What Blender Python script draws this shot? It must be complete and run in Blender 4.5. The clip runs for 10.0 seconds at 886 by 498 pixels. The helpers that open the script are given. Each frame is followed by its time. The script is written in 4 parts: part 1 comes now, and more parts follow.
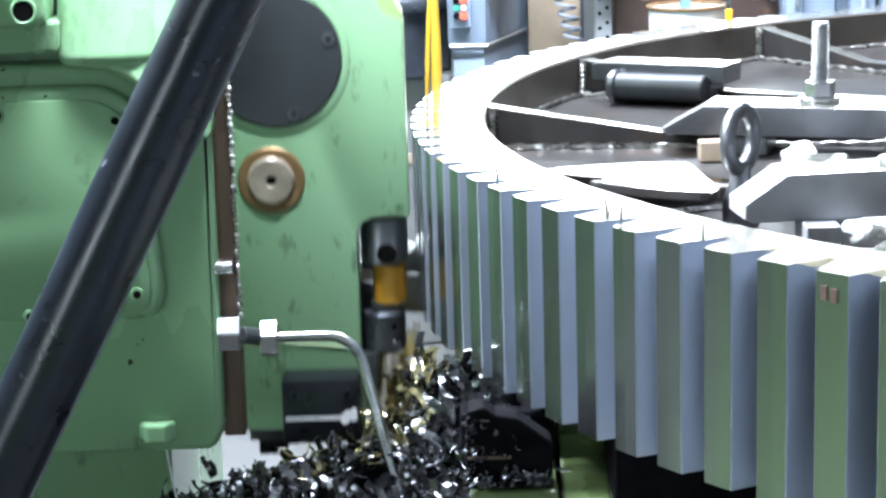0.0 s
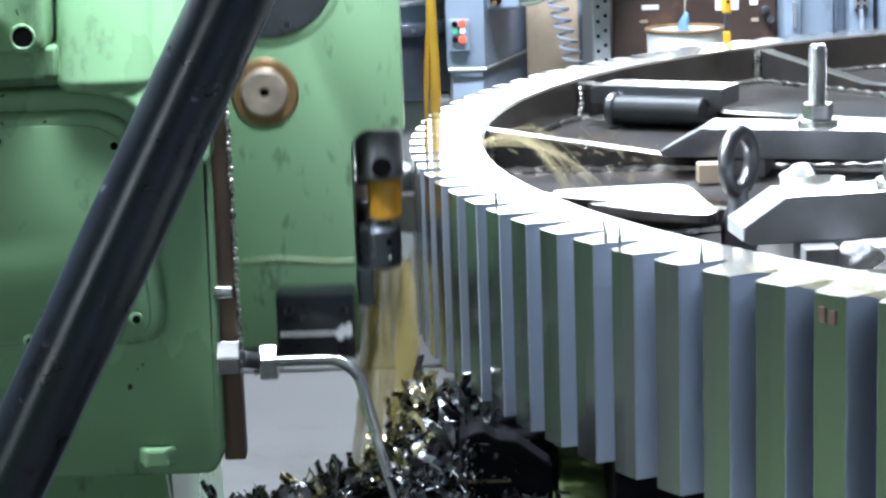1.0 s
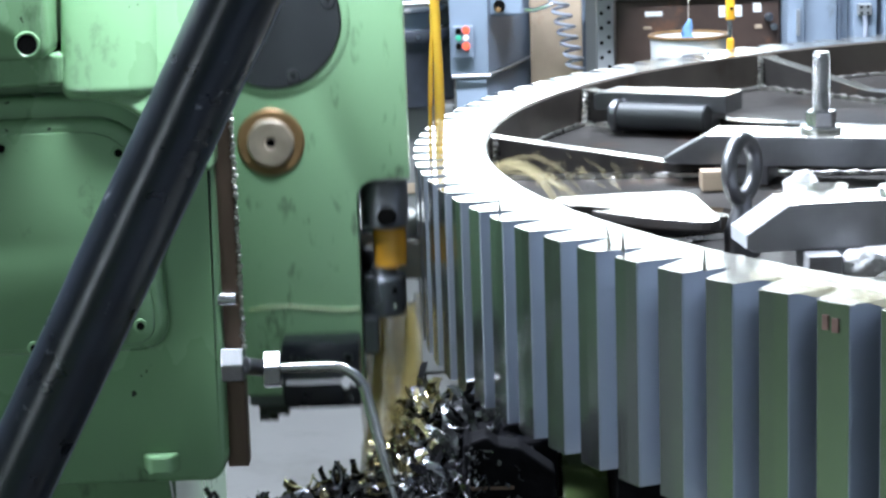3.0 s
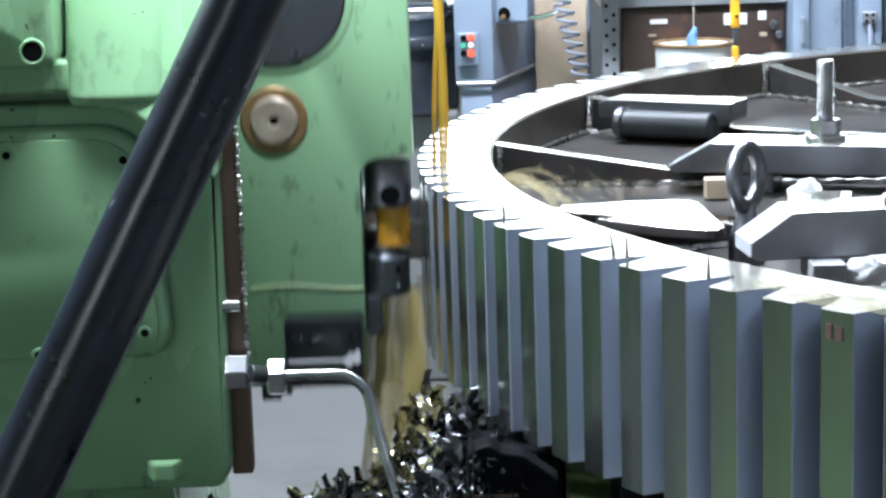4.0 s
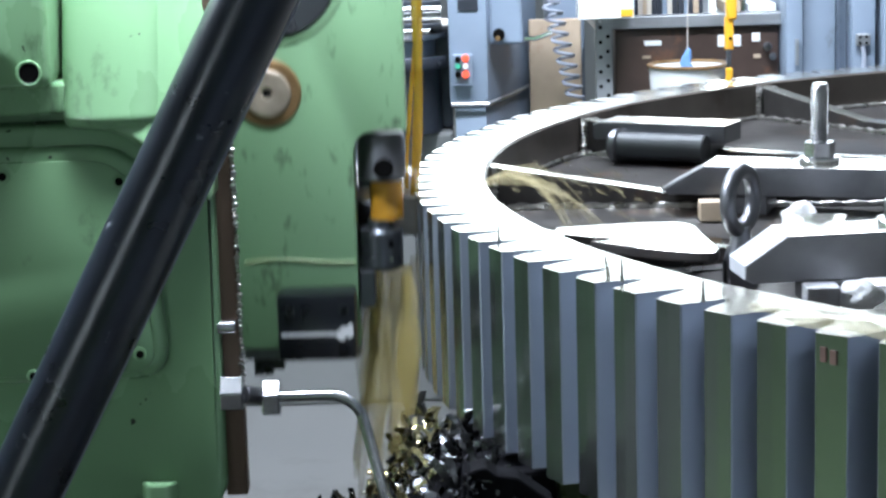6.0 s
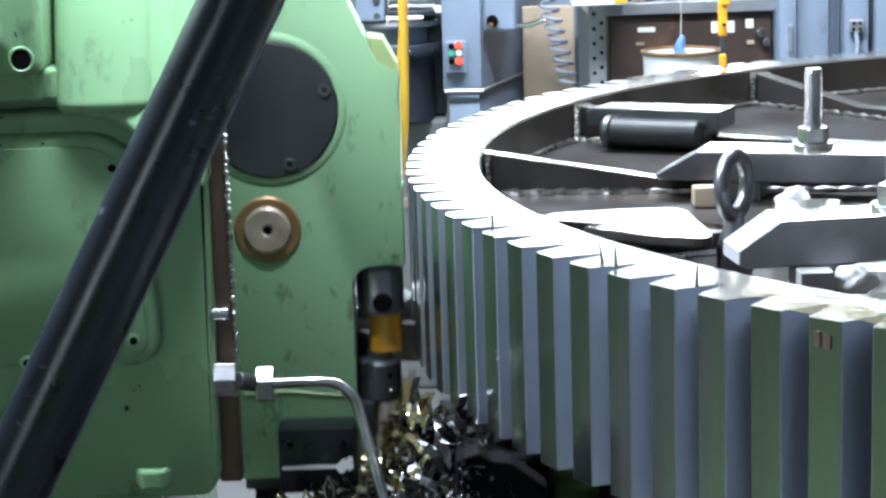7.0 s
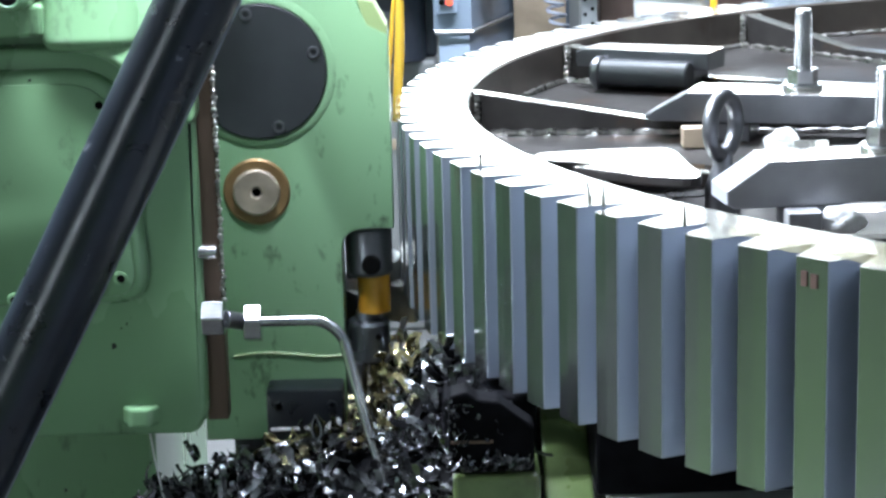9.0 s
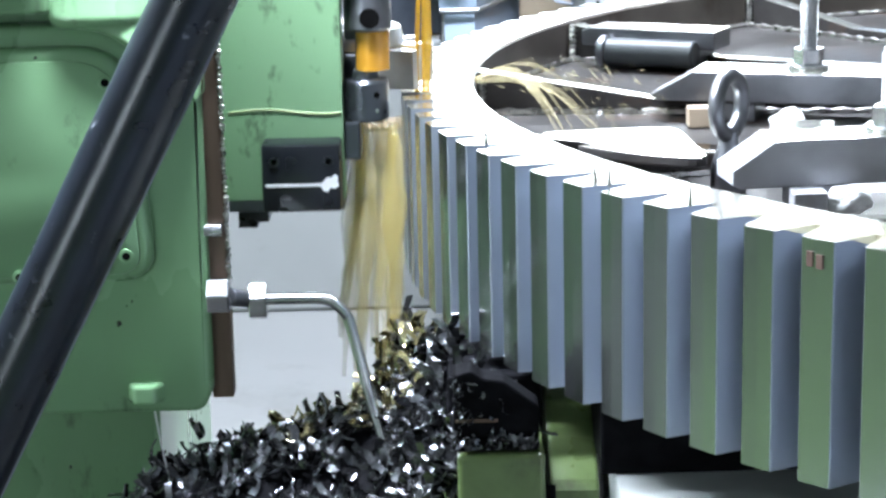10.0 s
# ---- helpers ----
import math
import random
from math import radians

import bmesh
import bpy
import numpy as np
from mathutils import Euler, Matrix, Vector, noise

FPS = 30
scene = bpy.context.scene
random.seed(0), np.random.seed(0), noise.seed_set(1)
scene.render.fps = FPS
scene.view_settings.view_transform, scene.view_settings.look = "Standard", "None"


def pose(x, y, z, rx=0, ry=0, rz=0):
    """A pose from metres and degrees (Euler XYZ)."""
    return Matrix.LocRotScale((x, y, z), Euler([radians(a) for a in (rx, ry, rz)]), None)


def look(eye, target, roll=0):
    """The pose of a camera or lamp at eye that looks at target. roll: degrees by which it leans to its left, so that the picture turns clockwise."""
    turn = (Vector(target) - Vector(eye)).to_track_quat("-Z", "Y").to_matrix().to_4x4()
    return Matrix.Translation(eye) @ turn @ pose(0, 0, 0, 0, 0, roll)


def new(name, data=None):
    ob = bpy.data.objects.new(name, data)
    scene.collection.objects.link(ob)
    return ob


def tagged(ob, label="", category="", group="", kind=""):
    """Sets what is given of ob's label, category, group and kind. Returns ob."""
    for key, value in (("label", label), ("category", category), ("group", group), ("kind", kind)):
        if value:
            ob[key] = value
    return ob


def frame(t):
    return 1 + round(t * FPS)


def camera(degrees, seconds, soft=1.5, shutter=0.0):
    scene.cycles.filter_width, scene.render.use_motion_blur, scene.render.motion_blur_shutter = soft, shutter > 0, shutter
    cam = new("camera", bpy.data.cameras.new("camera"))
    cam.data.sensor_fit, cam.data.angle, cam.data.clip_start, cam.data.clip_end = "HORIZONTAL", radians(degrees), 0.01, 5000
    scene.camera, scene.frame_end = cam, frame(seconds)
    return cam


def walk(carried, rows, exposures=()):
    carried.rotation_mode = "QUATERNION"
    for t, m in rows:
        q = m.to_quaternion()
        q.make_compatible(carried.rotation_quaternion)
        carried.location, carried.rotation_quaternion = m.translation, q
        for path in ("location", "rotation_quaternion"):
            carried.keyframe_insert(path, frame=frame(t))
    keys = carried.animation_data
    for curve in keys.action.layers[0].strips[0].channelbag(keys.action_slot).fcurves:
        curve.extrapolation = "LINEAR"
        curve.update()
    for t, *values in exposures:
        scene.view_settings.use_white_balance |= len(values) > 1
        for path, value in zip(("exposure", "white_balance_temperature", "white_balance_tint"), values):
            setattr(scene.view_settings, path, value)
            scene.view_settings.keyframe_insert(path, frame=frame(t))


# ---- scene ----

# ---------------------------------------------------------------- camera
cam = camera(25.0, 10.0, soft=2.7, shutter=0.5)
ROWS = [
    (0.0, -0.0013, 0.0091, 1.5485, -0.099, -12.484, 1.727),
    (0.5, 0.0008, 0.0046, 1.5520, -0.140, -12.100, 1.829),
    (1.0, 0.0007, 0.0057, 1.5501, -0.137, -11.832, 1.975),
    (1.5, -0.0012, 0.0042, 1.5526, 0.019, -11.708, 1.750),
    (2.0, -0.0006, 0.0075, 1.5506, -0.005, -11.712, 1.887),
    (2.5, 0.0000, 0.0044, 1.5516, -0.089, -11.699, 1.984),
    (4.0, 0.0018, 0.0014, 1.5545, 0.133, -11.475, 1.868),
    (4.5, -0.0014, -0.0007, 1.5558, -0.055, -11.298, 1.815),
    (5.0, -0.0009, -0.0019, 1.5581, -0.108, -11.110, 1.852),
    (5.5, -0.0005, -0.0032, 1.5593, 0.036, -10.912, 1.681),
    (7.0, -0.0002, -0.0012, 1.5555, -0.226, -11.269, 1.786),
    (7.5, 0.0022, 0.0012, 1.5527, -0.314, -11.810, 1.643),
    (8.0, 0.0000, -0.0016, 1.5549, -0.324, -12.143, 1.328),
    (8.5, 0.0007, 0.0018, 1.5504, -0.445, -12.511, 1.461),
    (9.0, 0.0029, 0.0006, 1.5489, -0.445, -12.891, 1.486),
    (9.5, 0.0017, 0.0015, 1.5478, -0.467, -13.199, 1.486),
    (10.0, 0.0002, 0.0000, 1.5501, -0.308, -13.515, 1.301),
]
walk(cam, [(t, pose(x, y, z, 90 + pitch, roll, yaw)) for t, x, y, z, yaw, pitch, roll in ROWS],
     exposures=[(0.0, 0.88), (0.5, 0.72), (1.0, 0.3), (2.5, 0.25), (4.0, 0.15), (5.5, 0.0), (7.5, 0.08), (8.0, 0.30), (8.5, 0.25), (9.5, 0.80), (10.0, 0.93)])

# ---------------------------------------------------------------- light
world = bpy.data.worlds.new("hall_air")
scene.world = world
world.use_nodes = True
wn = world.node_tree.nodes
sky = wn.new("ShaderNodeTexSky")
sky.sky_type, sky.sun_disc = "NISHITA", False
sky.sun_elevation, sky.sun_rotation = radians(35), radians(20)
world.node_tree.links.new(sky.outputs["Color"], wn["Background"].inputs["Color"])
wn["Background"].inputs["Strength"].default_value = 0.1


def area(name, m, sx, sy, power, color=(1, 1, 1), spread=180):
    data = bpy.data.lights.new(name, "AREA")
    data.shape, data.size, data.size_y, data.energy, data.color = "RECTANGLE", sx, sy, power, color
    data.spread = radians(spread)
    ob = new(name, data)
    ob.matrix_world = m
    return ob


# daylight through the high window band of the far wall
area("window_light", look((1.0, 12.85, 2.40), (1.0, 2.0, 1.4)), 11.0, 1.2, 330, (0.80, 0.92, 1.0))
# unseen tube fittings added to light the machine, the gear's inside and its front
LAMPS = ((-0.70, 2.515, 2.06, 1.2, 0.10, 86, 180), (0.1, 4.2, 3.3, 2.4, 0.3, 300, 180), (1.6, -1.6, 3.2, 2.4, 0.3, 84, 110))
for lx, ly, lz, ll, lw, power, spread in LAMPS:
    area("added_tube_light", pose(lx, ly, lz - 0.06), ll, lw, power, (0.86, 0.95, 1.10), spread)

# ---------------------------------------------------------------- materials


def material(name, base, rough=0.5, metal=0.0, var=0.25, scale=8.0, bump=0.1, bump_scale=60.0, stain=None, stain_amount=0.5,
             stain_scale=3.0, coat=0.0, stretch=(1, 1, 1), spec=0.5, rvar=0.12, chips=None, chip_scale=45.0, chip_edge=0.70):
    m = bpy.data.materials.new(name)
    m.use_nodes = True
    nt = m.node_tree
    b = nt.nodes["Principled BSDF"]
    link = nt.links.new
    tex = nt.nodes.new("ShaderNodeTexCoord")
    mp = nt.nodes.new("ShaderNodeMapping")
    mp.inputs["Scale"].default_value = stretch
    link(tex.outputs["Object"], mp.inputs["Vector"])
    n1 = nt.nodes.new("ShaderNodeTexNoise")
    n1.inputs["Scale"].default_value, n1.inputs["Detail"].default_value = scale, 6
    link(mp.outputs["Vector"], n1.inputs["Vector"])
    ramp = nt.nodes.new("ShaderNodeValToRGB")
    ramp.color_ramp.elements[0].position, ramp.color_ramp.elements[1].position = 0.3, 0.7
    lo = tuple(c * (1 - var) for c in base)
    hi = tuple(min(1, c * (1 + var)) for c in base)
    ramp.color_ramp.elements[0].color, ramp.color_ramp.elements[1].color = (*lo, 1), (*hi, 1)
    link(n1.outputs["Fac"], ramp.inputs["Fac"])
    color = ramp.outputs["Color"]
    if stain:
        n2 = nt.nodes.new("ShaderNodeTexNoise")
        n2.inputs["Scale"].default_value, n2.inputs["Detail"].default_value, n2.inputs["Roughness"].default_value = stain_scale, 8, 0.65
        link(mp.outputs["Vector"], n2.inputs["Vector"])
        r2 = nt.nodes.new("ShaderNodeValToRGB")
        r2.color_ramp.elements[0].position, r2.color_ramp.elements[1].position = 0.66 - 0.22 * stain_amount, 0.72
        mix = nt.nodes.new("ShaderNodeMix")
        mix.data_type = "RGBA"
        link(n2.outputs["Fac"], r2.inputs["Fac"])
        link(r2.outputs["Color"], mix.inputs["Factor"])
        link(color, mix.inputs["A"])
        mix.inputs["B"].default_value = (*stain, 1)
        color = mix.outputs["Result"]
    if chips:
        n4 = nt.nodes.new("ShaderNodeTexNoise")
        n4.inputs["Scale"].default_value, n4.inputs["Detail"].default_value, n4.inputs["Roughness"].default_value = chip_scale, 3, 0.6
        link(tex.outputs["Object"], n4.inputs["Vector"])
        r4 = nt.nodes.new("ShaderNodeValToRGB")
        r4.color_ramp.elements[0].position, r4.color_ramp.elements[1].position = chip_edge, chip_edge + 0.02
        mix = nt.nodes.new("ShaderNodeMix")
        mix.data_type = "RGBA"
        link(n4.outputs["Fac"], r4.inputs["Fac"])
        link(r4.outputs["Color"], mix.inputs["Factor"])
        link(color, mix.inputs["A"])
        mix.inputs["B"].default_value = (*chips, 1)
        color = mix.outputs["Result"]
    link(color, b.inputs["Base Color"])
    b.inputs["Metallic"].default_value = metal
    b.inputs["Specular IOR Level"].default_value = spec
    b.inputs["Coat Weight"].default_value = coat
    b.inputs["Coat Roughness"].default_value = 0.15
    rr = nt.nodes.new("ShaderNodeMapRange")
    rr.inputs["To Min"].default_value, rr.inputs["To Max"].default_value = max(0.02, rough - rvar), min(1, rough + rvar)
    link(n1.outputs["Fac"], rr.inputs["Value"])
    link(rr.outputs["Result"], b.inputs["Roughness"])
    if bump:
        n3 = nt.nodes.new("ShaderNodeTexNoise")
        n3.inputs["Scale"].default_value, n3.inputs["Detail"].default_value = bump_scale, 4
        link(mp.outputs["Vector"], n3.inputs["Vector"])
        bp = nt.nodes.new("ShaderNodeBump")
        bp.inputs["Strength"].default_value, bp.inputs["Distance"].default_value = bump, 0.004
        link(n3.outputs["Fac"], bp.inputs["Height"])
        link(bp.outputs["Normal"], b.inputs["Normal"])
    return m


def glow(name, color, strength):
    m = bpy.data.materials.new(name)
    m.use_nodes = True
    b = m.node_tree.nodes["Principled BSDF"]
    b.inputs["Base Color"].default_value = (*color, 1)
    b.inputs["Emission Color"].default_value = (*color, 1)
    b.inputs["Emission Strength"].default_value = strength
    return m


def oil_material(name, color, rough=0.05, alpha=0.75):
    m = bpy.data.materials.new(name)
    m.use_nodes = True
    b = m.node_tree.nodes["Principled BSDF"]
    b.inputs["Base Color"].default_value = (*color, 1)
    b.inputs["Roughness"].default_value = rough
    b.inputs["Alpha"].default_value = alpha
    b.inputs["Subsurface Weight"].default_value = 0.0
    b.inputs["Coat Weight"].default_value = 0.6
    return m


GREEN = material("green_machine_paint", (0.168, 0.31, 0.163), 0.28, var=0.08, scale=5, bump=0.06, bump_scale=25, stain=(0.05, 0.085, 0.045), stain_amount=0.22, stain_scale=9, coat=0.3, stretch=(1, 1, 0.45), chips=(0.022, 0.028, 0.02), chip_scale=38, chip_edge=0.72)
GREEN_SLIDE = material("green_slide_paint", (0.22, 0.39, 0.215), 0.36, var=0.06, scale=4, bump=0.05, bump_scale=30, stain=(0.03, 0.042, 0.025), stain_amount=0.36, stain_scale=30, coat=0.2, stretch=(1, 1, 0.55), chips=(0.05, 0.07, 0.045), chip_scale=60, chip_edge=0.73)
GREEN_PALE = material("pale_green_paint", (0.25, 0.33, 0.14), 0.45, var=0.12, scale=9, stain=(0.10, 0.12, 0.05), stain_amount=0.3, stain_scale=12)
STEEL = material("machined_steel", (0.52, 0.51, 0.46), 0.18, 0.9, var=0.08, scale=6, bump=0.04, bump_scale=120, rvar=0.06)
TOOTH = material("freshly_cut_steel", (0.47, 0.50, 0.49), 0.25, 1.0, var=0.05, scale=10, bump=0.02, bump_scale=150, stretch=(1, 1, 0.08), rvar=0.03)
# rough-cut flanks, the bluish light they reflect put into the colour
FLANK = material("rough_cut_bluish_lit_flank", (0.335, 0.37, 0.43), 0.5, 0.75, var=0.06, scale=10, bump=0.05, bump_scale=90, stretch=(1, 1, 0.08), rvar=0.06)
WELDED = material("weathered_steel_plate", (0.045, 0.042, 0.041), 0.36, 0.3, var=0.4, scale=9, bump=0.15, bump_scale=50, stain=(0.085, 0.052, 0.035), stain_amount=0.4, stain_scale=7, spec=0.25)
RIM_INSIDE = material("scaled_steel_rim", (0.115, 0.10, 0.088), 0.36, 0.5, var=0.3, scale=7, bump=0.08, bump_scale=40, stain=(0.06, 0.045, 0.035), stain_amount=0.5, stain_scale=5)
WELD = material("weld_bead", (0.45, 0.44, 0.42), 0.3, 1.0, var=0.3, scale=60, bump=0.6, bump_scale=120)
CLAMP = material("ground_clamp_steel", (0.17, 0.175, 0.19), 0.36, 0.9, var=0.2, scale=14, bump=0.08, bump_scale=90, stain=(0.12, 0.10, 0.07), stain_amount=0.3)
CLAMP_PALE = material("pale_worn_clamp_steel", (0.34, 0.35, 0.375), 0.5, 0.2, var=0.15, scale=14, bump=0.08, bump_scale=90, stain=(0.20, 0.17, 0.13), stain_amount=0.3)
CHROME = material("bright_zinc_steel", (0.62, 0.63, 0.65), 0.22, 1.0, var=0.1, scale=25, bump=0.04)
BLACK = material("black_painted_tube", (0.012, 0.016, 0.026), 0.29, 0.0, var=0.3, scale=20, bump=0.02, bump_scale=35, stain=(0.16, 0.17, 0.20), stain_amount=0.08, stain_scale=38, rvar=0.06)
# near-black for dark places under the gear and between the chips
NEAR_BLACK = material("near_black", (0.005, 0.005, 0.006), 0.6, var=0.4, scale=30, bump=0.3, spec=0.02)
BLACK_BLOCK = material("black_oiled_block", (0.010, 0.012, 0.016), 0.3, 0.2, var=0.3, scale=20, bump=0.08, coat=0.4)
DISC = material("dark_grey_cover", (0.030, 0.034, 0.037), 0.5, 0.3, var=0.25, scale=10, bump=0.06, stain=(0.09, 0.10, 0.10), stain_amount=0.35, stain_scale=8)
RUST = material("rusty_brown_rail", (0.10, 0.065, 0.045), 0.5, 0.4, var=0.35, scale=18, bump=0.25, bump_scale=70, stretch=(1, 1, 0.2))
BRASS = material("oily_bronze_ring", (0.27, 0.165, 0.075), 0.4, 0.5, var=0.25, scale=20, stain=(0.15, 0.08, 0.03), stain_amount=0.35, stain_scale=18)
PIN = material("worn_shaft_end", (0.44, 0.37, 0.29), 0.45, 0.5, var=0.25, scale=30, bump=0.1)
AMBER = material("oil_wet_bronze", (0.62, 0.30, 0.03), 0.18, 0.3, var=0.15, scale=12, coat=0.8)
SPINDLE = material("dark_spindle_steel", (0.10, 0.11, 0.125), 0.3, 0.8, var=0.2, scale=20, bump=0.05, coat=0.3)
WHITE_PAINT = material("white_paint_smear", (0.75, 0.76, 0.78), 0.5, var=0.1)
WET = material("wet_bright_steel", (0.56, 0.56, 0.54), 0.30, 0.9, var=0.2, scale=14, bump=0.08, bump_scale=40, coat=0.6)
OIL = oil_material("cutting_oil", (0.80, 0.50, 0.06), 0.06, 0.72)
OIL_FILM = oil_material("thin_oil_curtain", (0.90, 0.74, 0.30), 0.10, 0.22)
OIL_SPRAY = oil_material("thin_flying_oil", (0.80, 0.70, 0.42), 0.08, 0.15)
CHIP = material("oily_steel_chip", (0.085, 0.088, 0.094), 0.27, 0.95, var=0.6, scale=30, bump=0.2, bump_scale=80, coat=0.6)
CHIP_BRIGHT = material("bright_steel_chip", (0.27, 0.28, 0.30), 0.26, 1.0, var=0.4, scale=30, bump=0.2, bump_scale=80)
CHIP_GOLD = material("oil_coated_chip", (0.32, 0.28, 0.14), 0.18, 0.8, var=0.5, scale=30, bump=0.2, coat=0.8)
CONCRETE = material("shop_floor_concrete", (0.13, 0.132, 0.130), 0.75, var=0.10, scale=1.2, bump=0.1, bump_scale=40, stain=(0.09, 0.09, 0.085), stain_amount=0.35, stain_scale=1.4)
# colours of floor pieces added only to steer reflected and bounced light
LOW_BOUNCE = material("low_bounce_concrete", (0.030, 0.029, 0.026), 0.55, var=0.3, scale=3, bump=0.08, stain=(0.012, 0.011, 0.009), stain_amount=0.5, stain_scale=2.5)
GREEN_BOUNCE = material("green_reflected_paint", (0.16, 0.245, 0.11), 0.6, var=0.2, scale=2, bump=0.05)
GREY_BOUNCE = material("blue_grey_reflected_paint", (0.13, 0.15, 0.19), 0.6, var=0.2, scale=2, bump=0.05)
WALL = material("hall_wall_paint", (0.42, 0.44, 0.45), 0.7, var=0.08, scale=0.8, bump=0.05)
CEIL = material("hall_ceiling", (0.45, 0.46, 0.46), 0.8, var=0.1, scale=0.7, bump=0)
GREYBLUE = material("grey_blue_machine_paint", (0.20, 0.25, 0.32), 0.42, var=0.08, scale=6, bump=0.05, stain=(0.12, 0.14, 0.16), stain_amount=0.25, stain_scale=8)
PALE_GREY = material("pale_grey_paint", (0.20, 0.205, 0.205), 0.6, var=0.06, scale=3, bump=0.05, stain=(0.16, 0.16, 0.155), stain_amount=0.35, stain_scale=4)
DARKGREY = material("dark_machine_iron", (0.06, 0.068, 0.085), 0.35, 0.4, var=0.3, scale=10, bump=0.1)
RACK = material("galvanised_rack", (0.40, 0.42, 0.44), 0.4, 0.7, var=0.12, scale=14, bump=0.05)
CARDBOARD = material("tan_board", (0.42, 0.33, 0.24), 0.7, var=0.18, scale=8, stain=(0.30, 0.13, 0.07), stain_amount=0.3, stain_scale=14)
BROWN_BOX = material("dark_brown_box", (0.055, 0.035, 0.028), 0.5, var=0.4, scale=6, stain=(0.16, 0.07, 0.035), stain_amount=0.35, stain_scale=5)
WHITE_PLASTIC = material("white_plastic", (0.78, 0.80, 0.80), 0.4, var=0.05)
ORANGE = material("orange_plastic", (0.85, 0.42, 0.03), 0.4, var=0.1)
WHITE_MATT = material("white_matt", (0.74, 0.75, 0.76), 0.85, var=0.08, scale=30, bump=0.3, bump_scale=200)
BLUE_RAG = material("blue_cloth", (0.12, 0.25, 0.48), 0.8, var=0.2, scale=30, bump=0.4)
RED = glow("red_push_button", (0.9, 0.10, 0.05), 0.35)
GREEN_BTN = material("green_push_button", (0.05, 0.40, 0.25), 0.3, var=0.05)
CABLE = material("grey_cable", (0.33, 0.36, 0.43), 0.45, var=0.1)
PAPER = material("mixed_paper", (0.55, 0.50, 0.44), 0.7, var=0.45, scale=60, stretch=(1, 0.1, 0.02))
HOLE = material("dark_hole", (0.004, 0.004, 0.004), 0.9, var=0.1, bump=0, spec=0.03)
RED_MARK = material("red_chalk_mark", (0.13, 0.075, 0.06), 0.8, var=0.3, scale=60)
TABLE_IRON = material("grey_table_iron", (0.42, 0.44, 0.43), 0.4, 0.3, var=0.15, scale=6, bump=0.08)
GLASS_SKY = glow("bright_window_pane", (0.85, 0.94, 1.0), 6.0)
HIGHLIGHT_GLOW = glow("highlight_pane", (0.78, 0.90, 1.0), 38.0)
TUBE_GLOW = glow("lamp_diffuser", (0.95, 1.0, 0.97), 2.0)

# ---------------------------------------------------------------- mesh helpers


def empty(name, m=None):
    ob = new(name)
    ob.empty_display_size = 0.05
    if m is not None:
        ob.matrix_world = m
    return ob


def part(name, bm, mat, parent=None, label="", m=None, smooth=False, top=None):
    me = bpy.data.meshes.new(name)
    bmesh.ops.recalc_face_normals(bm, faces=bm.faces)
    for f in bm.faces:
        f.smooth = smooth
    bm.to_mesh(me)
    bm.free()
    me.materials.append(mat)
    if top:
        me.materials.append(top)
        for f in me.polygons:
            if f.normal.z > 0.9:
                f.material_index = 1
    if smooth:
        me.set_sharp_from_angle(angle=radians(35))
    ob = new(name, me)
    ob.parent = parent
    if m is not None:
        if abs(m.to_3x3().determinant() - 1) > 1e-4 or abs(m[1][2]) > 0 and m[0][0] == 1:
            me.transform(m)
        else:
            ob.matrix_basis = m
    if label:
        tagged(ob, label)
    return ob


def again(ob, parent, m):
    o = ob.copy()
    scene.collection.objects.link(o)
    o.parent = parent
    o.matrix_basis = m
    return o


def bevel(bm, w, seg=2, edges=None):
    if w > 0:
        bmesh.ops.bevel(bm, geom=edges or bm.edges[:], offset=w, segments=seg, affect="EDGES", profile=0.5)
    return bm


def box(x0, x1, y0, y1, z0, z1, w=0.0, seg=2):
    bm = bmesh.new()
    bmesh.ops.create_cube(bm, size=1.0)
    for v in bm.verts:
        v.co = Vector((x0 + (v.co.x + 0.5) * (x1 - x0), y0 + (v.co.y + 0.5) * (y1 - y0), z0 + (v.co.z + 0.5) * (z1 - z0)))
    return bevel(bm, w, seg)


def join(*bms):
    out = bms[0]
    for b in bms[1:]:
        me = bpy.data.meshes.new("tmp")
        b.to_mesh(me)
        b.free()
        out.from_mesh(me)
        bpy.data.meshes.remove(me)
    return out


def moved(bm, m):
    bm.transform(m)
    return bm


def inset(poly, w):
    """The polygon drawn in by w on all sides."""
    n = len(poly)
    turn = 1 if sum(poly[i][0] * poly[(i + 1) % n][1] - poly[(i + 1) % n][0] * poly[i][1] for i in range(n)) > 0 else -1
    out = []
    for i in range(n):
        p, a, b = Vector(poly[i]), Vector(poly[i - 1]), Vector(poly[(i + 1) % n])
        d0, d1 = (p - a).normalized(), (b - p).normalized()
        n0, n1 = Vector((-d0.y, d0.x)) * turn, Vector((-d1.y, d1.x)) * turn
        m = n0 + n1
        k = m.dot(n0)
        out.append(tuple(p + m * (w / max(k, 0.35))))
    return out


